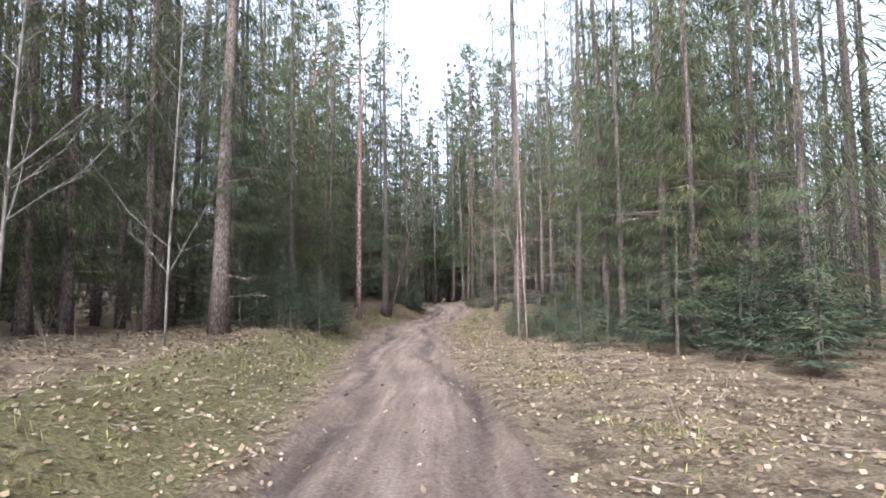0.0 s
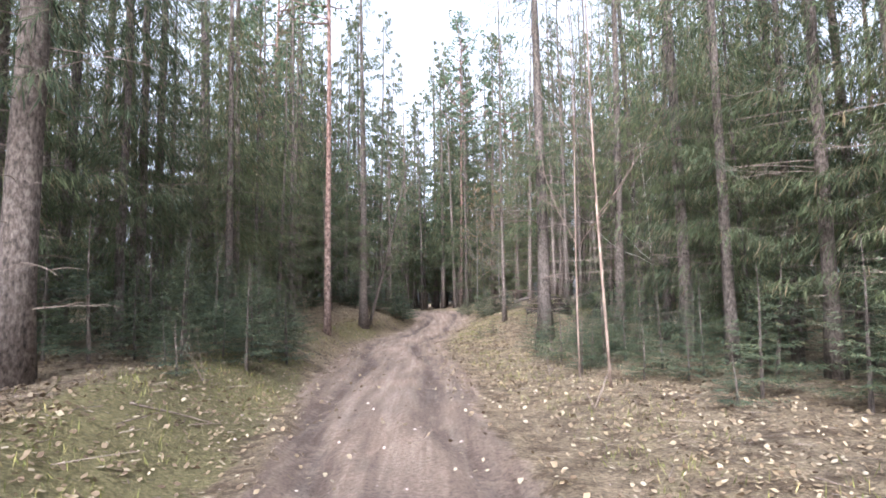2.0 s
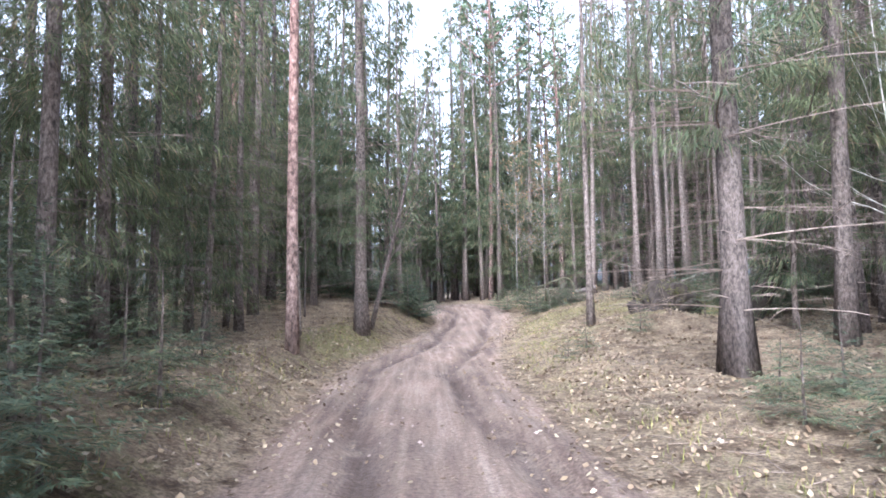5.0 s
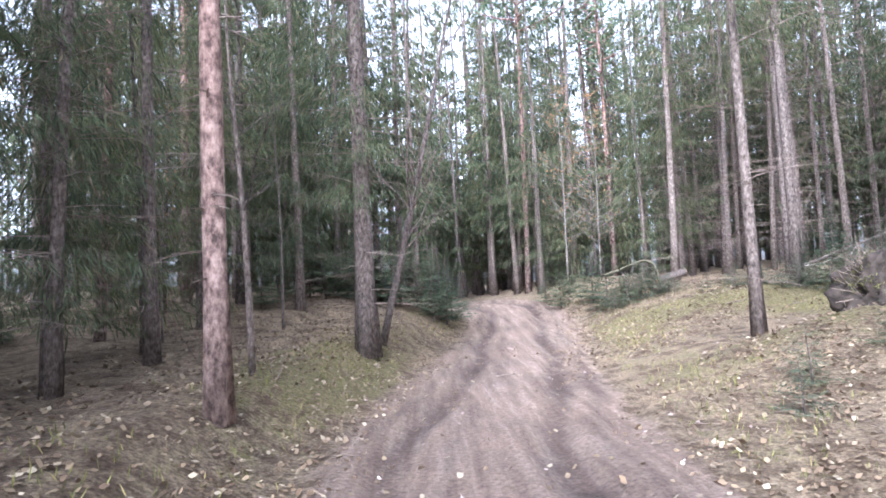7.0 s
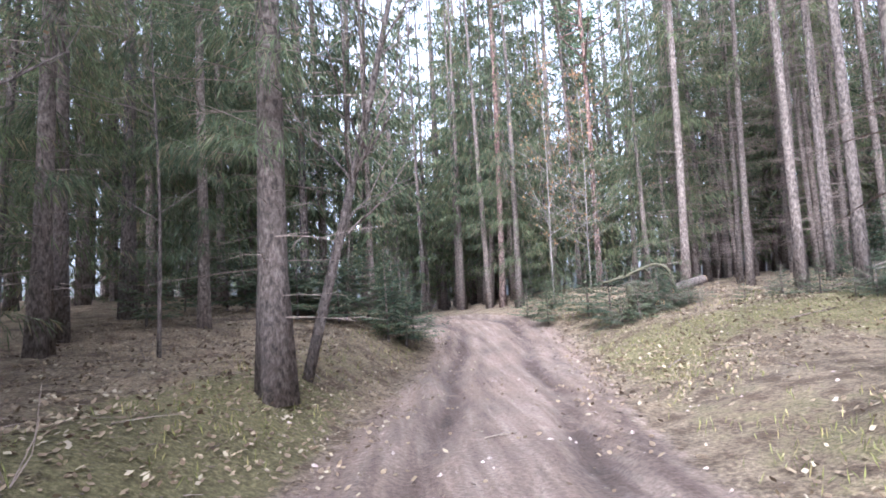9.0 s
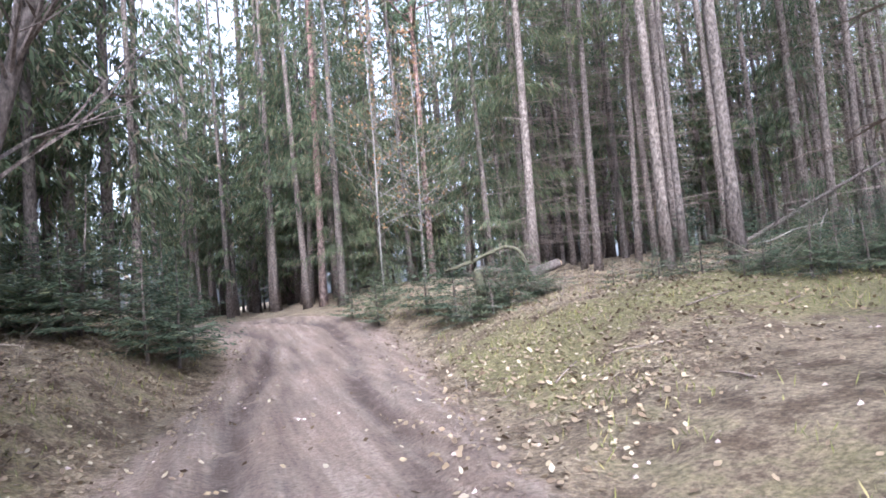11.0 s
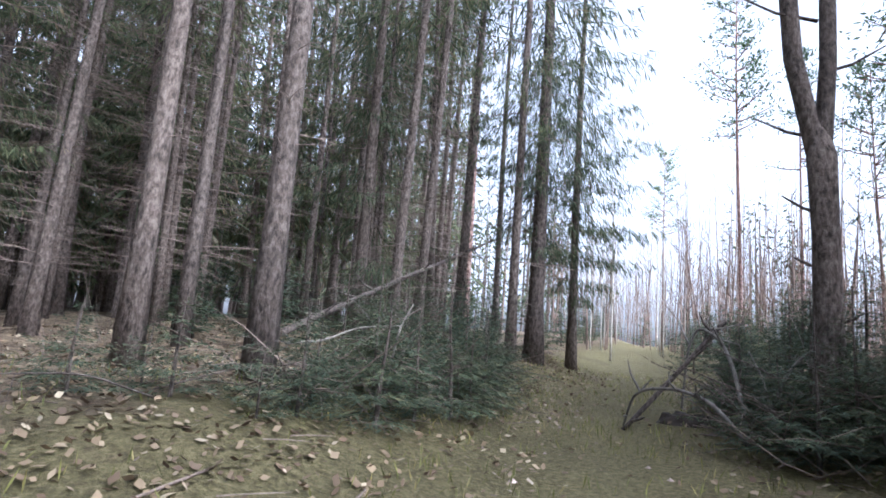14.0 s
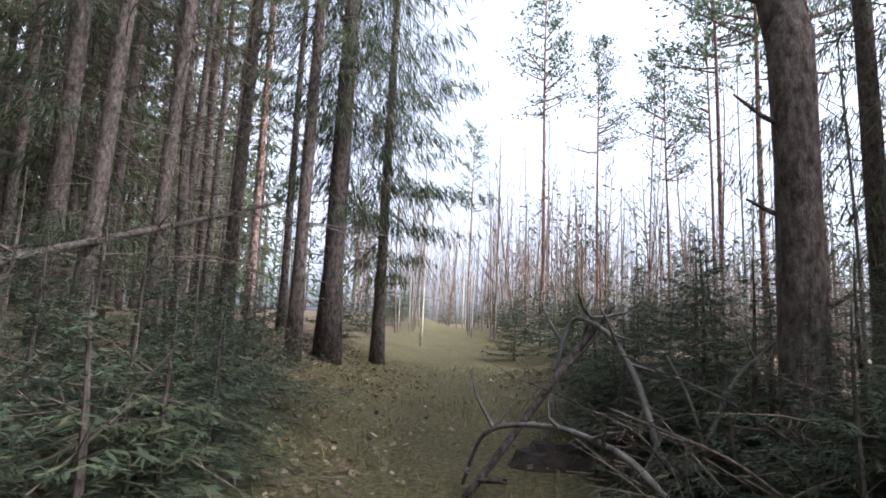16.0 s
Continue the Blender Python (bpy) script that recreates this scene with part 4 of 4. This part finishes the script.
def far_wood():
    """The wood beyond, where no tree can be told from the next."""
    rng = np.random.default_rng(8)
    trunks, crowns, poles = Build(), Build(), Build()
    x, y = rng.uniform(-55, 95, 5000), rng.uniform(-20, 100, 5000)
    r, f = np.abs(beside(ROAD_LINE, x, y)), np.abs(beside(FORK_LINE, x, y))
    h = terrain(x, y)[0]
    n = 0
    for px, py, pr, pf, pz in zip(x, y, r, f, h):
        inside = min(pr, pf) < 10.5 or math.hypot(px - 5, py - 38) < 13
        east = px > 18 and max(8, 34 - 0.6 * (px - 6)) < py < 37 + 0.12 * px and px < 78
        if pr < 3 or pf < 2.6 or n > 1150:
            continue
        base = np.array((px, py, pz - 0.1))
        if east:
            continue
        if px > 14 and 0.1 < (py - 35.4) / (px - 4) < 0.45 and px < 75 and rng.random() < 0.92:
            continue
        if inside or rng.random() < 0.25:
            continue
        hh, rr = rng.uniform(15, 23), rng.uniform(0.1, 0.18)
        trunks.tube([base, base + (0.1, 0, hh * 0.5), base + (0, 0, hh)], [rr, rr * 0.7, 0.02], 5, cap=False)
        close = -25 < px < 40 and -8 < py < 75
        q = 250 if close else 90
        z = rng.uniform(0.1, 1, q) ** 0.9
        a = rng.random(q) * 6.283
        ln = (1.7 if close else 2.6) * (1 - z) ** 0.7 + 0.3
        d = unit(np.stack([0.7 * np.cos(a), 0.7 * np.sin(a), -0.6 + 0.4 * z], 1) + rng.normal(0, 0.25, (q, 3)))
        at = base + np.outer(z * hh, (0, 0, 1)) + (d * (1, 1, 0)) * (ln * rng.uniform(0, 1.7, q))[:, None]
        crowns.blades(at, d * (0.5 + 0.35 * ln)[:, None], unit(rng.normal(0, 1, (q, 3)) * (1, 1, 0.2)) * (0.05 if close else 0.16))
        n += 1
    for _ in range(560):
        px = rng.uniform(24, 80)
        py = rng.uniform(12, 44 + 0.12 * (px - 30))
        if px < 45 and abs(py - np.interp(px, FORK_LINE[:, 0], FORK_LINE[:, 1])) < 1.6:
            continue
        hh = rng.uniform(5.0, 9.5) * (0.8 + px / 130)
        base = np.array((px, py, height(px, py) - 0.1))
        top = base + (rng.normal(0, 0.06) * hh, rng.normal(0, 0.06) * hh, hh)
        poles.tube([base, (base + top) / 2 + rng.normal(0, 0.06, 3), top], [0.036, 0.024, 0.006], 4, cap=False)
        for _ in range(15):
            k = rng.uniform(0.2, 0.97)
            o, a, ln = base + (top - base) * k, rng.random() * 6.283, rng.uniform(0.6, 2.0) * (1.15 - k)
            poles.tube([o, o + heading(a, 0.9) * 0.5 * ln, o + heading(a + rng.normal(0, 0.3), 1.2) * ln], [0.013, 0.009, 0.004], 3, cap=False)
    wood = thing("far_wood", "dense dark spruce wood in the distance", "wood", kind="stuff")
    part("stems", trunks, BARK_SPRUCE, wood, kind="stuff")
    part("crowns", crowns, NEEDLE_SPRUCE, wood, kind="stuff")
    grove = thing("far_birch_grove", "thin leafless young birches standing close beyond the path", "grove", kind="stuff")
    part("poles", poles, BARK_BROWN, grove, kind="stuff")


far_wood()


# ---------------------------------------------------------------- deadwood and heaps
def root_plate():
    """The overturned roots of a fallen spruce, with the soil and moss that they tore up."""
    rng = np.random.default_rng(61)
    t = thing("root_plate", "dark overturned root plate with soil, roots and moss", "roots")
    bm = bmesh.new()
    bmesh.ops.create_icosphere(bm, subdivisions=5, radius=1)
    for v in bm.verts:
        n = noise.fractal(v.co * 1.6, 0.9, 2.1, 4) * 0.3 + noise.fractal(v.co * 7.0, 0.6, 2.2, 4) * 0.1
        v.co = Vector((v.co.x * 0.6, v.co.y * 0.95, v.co.z * 0.8)) * (1 + n)
    me = bpy.data.meshes.new("soil")
    bm.to_mesh(me)
    bm.free()
    me.polygons.foreach_set("use_smooth", [True] * len(me.polygons))
    me.materials.append(SOIL)
    ob = new("soil", me)
    ob.parent, ob.location = t, (-0.1, 0.1, 0.35)
    b = Build()
    for _ in range(120):
        a, e = rng.random() * 6.283, rng.uniform(-0.2, 1.2)
        d = np.array((-0.6 + 0.6 * rng.random(), math.cos(a), math.sin(a) * 0.8 + 0.3))
        o = np.array((-0.1, 0.1, 0.4)) + d * (0.45, 0.6, 0.45)
        b.tube([o - d * 0.1, o + d * 0.25, o + d * rng.uniform(0.3, 0.5) + rng.normal(0, 0.1, 3)], [0.016, 0.01, 0.003], 4, cap=False)
    part("rootlets", b, TWIG, t, kind="stuff")
    b = Build()
    for _ in range(60):
        q = 36
        u = unit(rng.normal(0, 1, 3) * (0.8, 0.8, 0.3) + (0, 0, 1.0))
        at = np.array((-0.1, 0.1, 0.35)) + u * (0.62, 0.98, 0.82) + rng.normal(0, 1, (q, 3)) * (0.09, 0.09, 0.05)
        dd = unit(rng.normal(0, 1, (q, 3)) + (0, 0, 0.6)) * 0.06
        b.blades(at, dd, unit(np.cross(dd, rng.normal(0, 1, (q, 3)))) * 0.008)
    part("moss", b, MOSS_BLADE, t, "olive moss on top", kind="stuff")
    own(t, 4.85, 32.4, -65, sink=0.38)


root_plate()


def sawn_trunk():
    """A thick dark trunk that leans out of the ground, sawn off at the top."""
    rng = np.random.default_rng(62)
    t = thing("sawn_trunk", "thick dark leaning trunk, freshly sawn off at its top", "trunk")
    pts = np.array([(-0.25, 0, -0.3), (0.1, 0.0, 0.15), (0.55, 0.02, 0.8), (1.0, 0.0, 1.42)])
    b = Build()
    b.tube(pts, [0.34, 0.29, 0.26, 0.25], 16, rough=0.07, rng=rng, cap=False)
    part("bark", b, SOIL, t, smooth=True)
    d = unit(pts[3] - pts[2])
    b = Build()
    b.tube([pts[3] - 0.02 * d, pts[3] + 0.004 * d], [0.246, 0.243], 16)
    part("sawn_end", b, CUT_WOOD, t, "pale freshly sawn wood")
    own(t, 6.75, 32.0, 8, sink=0.0)


sawn_trunk()


def log(x, y, z, length, r, turn, rise, label, mat=BARK_GREY, seed=1):
    rng = np.random.default_rng(seed)
    t = thing("log", label, "log")
    b = Build()
    s = np.linspace(0, length, 6)
    pts = np.stack([s, 0.02 * np.sin(s * 3), s * rise], 1)
    b.tube(pts, np.linspace(r, r * 0.88, 6), 12, rough=0.07, rng=rng, cap=False)
    part("bark", b, mat, t, smooth=True)
    for k, e in ((0, -0.003), (-1, 0.003)):
        b = Build()
        d = unit(pts[-1] - pts[0])
        b.tube([pts[k] - d * 0.01, pts[k] + d * (0.01 if k else -0.012)], [r * 0.86] * 2, 12)
        part("sawn_end", b, CUT_WOOD, t, "weathered sawn end")
    t.matrix_basis = pose(x, y, z, 0, 0, turn)
    return t


def branch(name, label, pts, r0, r1, mat, side=0, seed=1, category="branch"):
    """A fallen branch through a few points, with bare side twigs."""
    rng = np.random.default_rng(seed)
    p = np.array(pts, float)
    k = np.linspace(0, len(p) - 1, 5 * len(p))
    q = np.stack([np.interp(k, np.arange(len(p)), p[:, i]) for i in range(3)], 1)
    for _ in range(4):
        q[1:-1] = 0.25 * q[:-2] + 0.5 * q[1:-1] + 0.25 * q[2:]
    t = thing(name, label, category)
    b = Build()
    b.tube(q, np.linspace(r0, r1, len(q)), 8, rough=0.12, rng=rng)
    part("stem", b, mat, t, smooth=True)
    if side:
        b = Build()
        for _ in range(side):
            o = q[rng.integers(1, len(q) - 1)]
            d = unit(rng.normal(0, 1, 3) + (0, 0, 0.3)) * rng.uniform(0.15, 0.5)
            b.tube([o, o + d * 0.5 + rng.normal(0, 0.02, 3), o + d], [r1 * 0.7, r1 * 0.5, r1 * 0.2], 4, cap=False)
        part("branchwork", b, mat, t, kind="stuff")
    return t


H = height
# heap of felled tops by the clearing
log(4.7, 41.5, H(5.2, 41.8) + 0.2, 1.1, 0.115, 25, 0.2, "grey sawn log lying on the brush heap", BARK_SPRUCE, seed=3)
log(4.2, 41.2, H(4.4, 41.2) + 0.1, 0.9, 0.13, 70, 0.0, "short dark log under the brush heap", BARK_SPRUCE, 4)
branch("broken_branch", "broken mossy branch arching over the brush heap", [(3.0, 41.6, H(3, 41.6) + 1.0), (3.7, 41.6, H(3.7, 41.6) + 0.98), (4.3, 41.6, H(4.3, 41.6) + 1.04), (4.62, 41.5, H(4.6, 41.5) + 0.85), (4.75, 41.4, H(4.7, 41.4) + 0.1)], 0.03, 0.045, MOSS, 10, 5)
branch("broken_stump", "short broken mossy stump in the heap", [(3.55, 41.2, H(3.5, 41.2) - 0.1), (3.52, 41.2, H(3.5, 41.2) + 0.45), (3.5, 41.22, H(3.5, 41.2) + 0.85)], 0.1, 0.08, MOSS, 0, 6, "stump")


def brush_heap(x, y, wide, deep, high, count, seed, label):
    """Cut spruce tops and dry sticks thrown on a heap."""
    rng = np.random.default_rng(seed)
    t = thing("brush_heap", label, "brush")
    green, sticks = Build(), Build()
    for _ in range(count):
        a, r = rng.random() * 6.283, math.sqrt(rng.random())
        top = high * (1 - r * r) * (0.25 + 0.75 * rng.random())
        px, py = r * wide * math.cos(a), r * deep * math.sin(a)
        o = np.array((px, py, H(x + px, y + py) - H(x, y) + 0.05 + top))
        d = heading(rng.random() * 6.283, rng.normal(0.15, 0.35))
        ln = 0.45 + 0.6 * rng.random()
        axis = bough(green, o, d, ln, rng, 0.3, 0.05, 0.04, 0.26, 0.3, 0.006, 3)
        sticks.tube([o - d * 0.2, axis[len(axis) // 2], axis[-1]], [0.008, 0.006, 0.002], 4, cap=False)
    for _ in range(count // 4):
        a, r = rng.random() * 6.283, math.sqrt(rng.random())
        px, py = r * wide * math.cos(a), r * deep * math.sin(a)
        o = np.array((px, py, H(x + px, y + py) - H(x, y)))
        d = heading(rng.random() * 6.283, 0.25 + 0.7 * rng.random()) * (0.4 + 0.8 * rng.random())
        sticks.tube([o, o + d * 0.5 + rng.normal(0, 0.05, 3), o + d], [0.007, 0.005, 0.002], 4, cap=False)
    part("branchwork", sticks, TWIG, t, kind="stuff")
    part("foliage", green, NEEDLE_YOUNG, t, kind="stuff")
    t.matrix_basis = pose(x, y, H(x, y))


brush_heap(4.0, 41.25, 0.85, 0.6, 0.85, 70, 141, "heap of cut green spruce tops beside the mossy clearing")
for k, (x, y, w, d, h, q) in enumerate(((6.9, 38.1, 0.7, 0.4, 0.3, 22), (8.0, 37.85, 0.8, 0.45, 0.4, 34), (9.4, 38.0, 1.0, 0.5, 0.5, 45), (10.8, 38.3, 1.0, 0.6, 0.6, 45), (9.6, 34.1, 1.0, 0.7, 0.7, 70), (10.7, 34.6, 0.8, 0.6, 0.7, 55), (12.0, 34.6, 0.9, 0.6, 0.7, 45))):
    brush_heap(x, y, w, d, h, q, 150 + k, "low dark heap of spruce branches and dry sticks by the path")
# slim trunk that fell against the spruces
branch("fallen_tree", "slim dark fallen trunk leaning through the spruces", [(7.6, 38.95, H(7.6, 38.9) + 0.35), (11, 39.75, H(11, 39.7) + 1.15), (15, 40.6, H(15, 40.6) + 2.0), (19.0, 41.3, H(19, 41.3) + 2.95)], 0.042, 0.03, BARK_SPRUCE, 30, 7, "fallen tree")
# brush under the forked pine
g = H(9.4, 35.2)
branch("dead_stick", "dark broken stick standing out of the brush", [(10.2, 36.05, H(10.2, 36.05)), (10.69, 35.5, g + 0.75), (10.98, 35.03, g + 1.36)], 0.026, 0.03, BARK_SPRUCE, 4, 8, "stick")
branch("bent_branch", "long bent bare branch arching out of the brush", [(10.88, 35.5, g + 0.3), (10.9, 35.44, g + 1.0), (10.93, 35.33, g + 1.28), (10.75, 35.08, g + 1.14), (10.4, 34.93, g + 0.8), (10.1, 34.8, g + 0.1)], 0.013, 0.024, BARK_GREY, 8, 9)
branch("bent_branch", "thin bare branch leaning up towards the forked pine", [(10.22, 34.7, g + 0.1), (10.22, 34.43, g + 0.85), (10.23, 34.15, g + 1.1), (10.15, 33.9, g + 1.42)], 0.02, 0.008, BARK_GREY, 10, 10)
branch("bent_branch", "curved bare branch low over the path's edge", [(10.5, 36.1, H(10.5, 36.1)), (10.35, 35.98, g + 0.42), (10.2, 35.8, g + 0.52), (10.0, 35.45, g + 0.55), (9.7, 35.1, g + 0.45), (9.5, 34.8, g + 0.1)], 0.012, 0.022, BARK_GREY, 6, 11)
branch("bare_stick", "pale thin stick poking out of the brush", [(10.1, 34.55, g + 0.2), (10.2, 34.66, g + 0.72), (10.27, 34.79, g + 1.0)], 0.012, 0.006, BARK_GREY, 2, 12, "stick")
branch("forked_stick", "pale forked dead stick in the brush beside the path", [(7.8, 37.75, H(7.8, 37.75)), (7.84, 37.71, H(7.84, 37.71) + 0.3), (7.89, 37.68, 1.85), (8.02, 37.62, 2.1)], 0.013, 0.006, BARK_GREY, 5, 13, "stick")
branch("dry_branch", "long pale dead branch lying on the brush", [(7.2, 38.4, H(7.2, 38.4) + 0.35), (7.6, 38.3, 1.7), (8.06, 38.26, 1.86), (8.6, 38.05, 1.92)], 0.014, 0.008, BARK_GREY, 9, 14)
for k, (x, y, a, ln) in enumerate(((9.2, 34.2, 1.9, 1.2), (9.4, 33.9, 1.2, 1.4), (10.2, 34.7, 2.4, 1.0), (8.8, 33.6, 0.9, 1.2), (10.9, 34.8, 2.0, 1.1))):
    d = heading(a, 0.55)
    o = np.array((x, y, H(x, y) + 0.1))
    branch("dead_bough", "bare dead bough in the brush beside the path", [o, o + d * ln * 0.5 + (0, 0, 0.12), o + d * ln], 0.011, 0.004, BARK_SPRUCE, 18, 20 + k)
# twiggy brush at the foot of the clearing's spruces
for k, (x, y, a, ln, rise) in enumerate(((6.3, 37.9, 0.4, 1.3, 0.15), (6.8, 37.8, 0.9, 1.2, 0.25), (7.9, 37.8, 0.3, 1.3, 0.5), (5.8, 38.2, 3.3, 1.1, 0.15), (6.1, 38.6, 5.6, 1.2, 0.2))):
    d = heading(a, rise)
    o = np.array((x, y, H(x, y) + 0.02))
    branch("dry_branch", "dry grey branch lying at the clearing's edge", [o, o + d * ln * 0.5 + (0, 0, 0.08), o + d * ln], 0.008, 0.003, BARK_SPRUCE, 7, 40 + k)
# sticks on the track and its verges
for k, (x, y, a, ln) in enumerate(((-0.6, 27.2, 0.2, 0.5), (0.6, 23.2, 1.0, 0.35), (-1.0, 34.0, 0.4, 0.4), (2.2, 36.6, 0.6, 0.6), (3.6, 36.4, 2.7, 0.7), (1.6, 37.6, 1.2, 0.5), (4.6, 37.2, 0.1, 0.9), (-3.6, 13.5, 0.8, 0.9), (-3.0, 36.6, 2.2, 0.8), (3.0, 34.8, 1.4, 0.5), (5.6, 36.6, 0.3, 0.6))):
    d = heading(a)
    o = np.array((x, y, H(x, y) + 0.015))
    e = o + d * ln
    e[2] = H(e[0], e[1]) + 0.015
    branch("fallen_stick", "short dry stick lying on the ground", [o, (o + e) / 2 + (0, 0, 0.01), e], 0.012, 0.007, TWIG, 0, 60 + k, "stick")


def hollow_stump(x, y):
    rng = np.random.default_rng(71)
    t = thing("tree_stump", "low dark rotten stump at the path's edge", "stump")
    b = Build()
    ang = np.linspace(0, 2 * np.pi, 18, endpoint=False)
    rows = []
    for r, z in ((0.46, -0.1), (0.36, 0.03), (0.28, 0.1), (0.22, 0.1), (0.16, 0.0)):
        rr = r * (1 + 0.16 * np.sin(ang * 3 + 1) + 0.08 * rng.normal(0, 1, 18))
        rows.append(np.stack([np.cos(ang) * rr, np.sin(ang) * rr, z + 0.02 * rng.normal(0, 1, 18)], 1))
    f = [(i * 18 + j, i * 18 + (j + 1) % 18, (i + 1) * 18 + (j + 1) % 18, (i + 1) * 18 + j) for i in range(4) for j in range(18)] + [tuple(72 + j for j in range(18))]
    b.add(np.concatenate(rows), f)
    part("wood", b, SOIL, t)
    t.matrix_basis = pose(x, y, H(x, y))


hollow_stump(11.3, 35.45)


# ---------------------------------------------------------------- litter and low growth
def scatter(seed, count, keep, lo=(-8, 1), hi=(18, 46)):
    rng = np.random.default_rng(seed)
    x, y = rng.uniform(lo[0], hi[0], count), rng.uniform(lo[1], hi[1], count)
    r, f = np.abs(beside(ROAD_LINE, x, y)), np.abs(beside(FORK_LINE, x, y))
    m = rng.random(count) < keep(x, y, r, f)
    x, y = x[m], y[m]
    return x, y, terrain(x, y)[0], rng


def leaf_share(x, y, r, f):
    patch = 0.45 + 0.55 * np.clip(waves(x * 1.3 + 4, y * 1.1) * 1.6 + 0.5, 0, 1)
    edge = step_(np.minimum(r, f + 0.5), 0.6, 2.3)
    bank = 1.6 * np.exp(-(((x + 3.4) / 2.4) ** 2 + ((y - 36.6) / 4.0) ** 2)) + 0.6 * np.exp(-(((x - 2.6) / 2.4) ** 2 + ((y - 37.2) / 2.0) ** 2))
    return np.minimum(1, patch + bank) * (0.04 + 0.96 * edge) * np.exp(-np.maximum(np.minimum(r, f) - 3, 0) / 4.5)


x, y, z, rng2 = scatter(81, 210000, leaf_share)
q = len(x)
b = Build()
a = rng2.random(q) * 6.283
ln = 0.03 + 0.05 * rng2.random(q)
d = np.stack([np.cos(a) * ln, np.sin(a) * ln, rng2.normal(0.01, 0.018, q)], 1)
w = np.stack([-np.sin(a), np.cos(a), rng2.normal(0, 0.4, q)], 1) * (ln * 0.38)[:, None]
b.blades(np.stack([x, y, z + 0.012 + 0.015 * rng2.random(q)], 1), d, w)
tagged(new("fallen_leaves", b.mesh("fallen_leaves", LEAF_DRY)), "pale dry fallen leaves strewn over the ground", "leaves", kind="stuff")


def grass_share(x, y, r, f):
    verge = 0.7 * step_(r, 1.7, 2.1) * (1 - step_(r, 2.6, 4.2)) + 0.8 * (1 - step_(f, 1.6, 3.4)) * step_(x, 4, 8) + 0.7 * np.exp(-(((x - 5.4) / 2.6) ** 2 + ((y - 39.2) / 1.6) ** 2))
    return verge * np.clip(waves(x * 2 + 1, y * 2) * 1.4 + 0.45, 0, 1) * step_(r, 1.3, 2.0)


x, y, z, rng2 = scatter(82, 150000, grass_share)
q = len(x)
b = Build()
d = np.stack([rng2.normal(0, 0.035, q), rng2.normal(0, 0.035, q), 0.05 + 0.09 * rng2.random(q)], 1)
b.blades(np.stack([x, y, z - 0.01], 1), d, unit(rng2.normal(0, 1, (q, 3)) * (1, 1, 0)) * 0.005)
tagged(new("verge_grass", b.mesh("verge_grass", GRASS)), "short yellow-green grass and moss on the verges", "grass", kind="stuff")
x, y, z, rng2 = scatter(83, 5200, lambda x, y, r, f: 0.9 * step_(np.minimum(r, f + 0.6), 1.2, 2.6) * np.exp(-np.maximum(np.minimum(r, f) - 4, 0) / 5))
b = Build()
for px, py, pz in zip(x, y, z):
    a, ln = rng2.random() * 6.283, 0.12 + 0.5 * rng2.random() ** 2
    o = np.array((px, py, pz + 0.01))
    b.tube([o, o + heading(a, 0.1) * ln * 0.5, o + heading(a + 0.2, 0.04) * ln], [0.005, 0.004, 0.002], 3, cap=False)
tagged(new("twig_litter", b.mesh("twig_litter", TWIG)), "small dead twigs lying on the forest floor", "twigs", kind="stuff")


def shrub_share(x, y, r, f):
    return 0.5 * step_(np.minimum(r, f), 2.2, 3.0) * np.exp(-np.maximum(np.minimum(r, f) - 3, 0) / 5) * np.clip(waves(x + 7, y * 1.2) * 2, 0, 1)


x, y, z, rng2 = scatter(84, 1500, shrub_share)
b = Build()
for px, py, pz in zip(x, y, z):
    o = np.array((px, py, pz - 0.02))
    for _ in range(4):
        d = heading(rng2.random() * 6.283, 1.5 + rng2.random()) * rng2.uniform(0.12, 0.4)
        b.tube([o, o + d * 0.5, o + d + rng2.normal(0, 0.05, 3)], [0.005, 0.004, 0.002], 3, cap=False)
tagged(new("bare_undergrowth", b.mesh("bare_undergrowth", TWIG)), "low leafless stems of undergrowth beside the track", "undergrowth", kind="stuff")

x, y, z, rng2 = scatter(85, 9000, lambda x, y, r, f: 0.5 * (1 - step_(np.minimum(r, f + 0.6), 1.6, 2.6)))
b = Build()
for px, py, pz in zip(x, y, z):
    k = 0.012 + 0.03 * rng2.random() ** 3
    v = np.array(((1, 0, 0), (0, 1, 0), (-1, 0, 0), (0, -1, 0), (0, 0, 0.8))) * k * rng2.uniform(0.6, 1.3, (5, 3)) + (px, py, pz - 0.004)
    b.add(v, [(0, 1, 4), (1, 2, 4), (2, 3, 4), (3, 0, 4)])
tagged(new("dirt_clods", b.mesh("dirt_clods", plain("clod", (0.2, 0.145, 0.12), (0.4, 0.32, 0.27), 9))), "small clods and stones on the dirt track", "clods", kind="stuff")
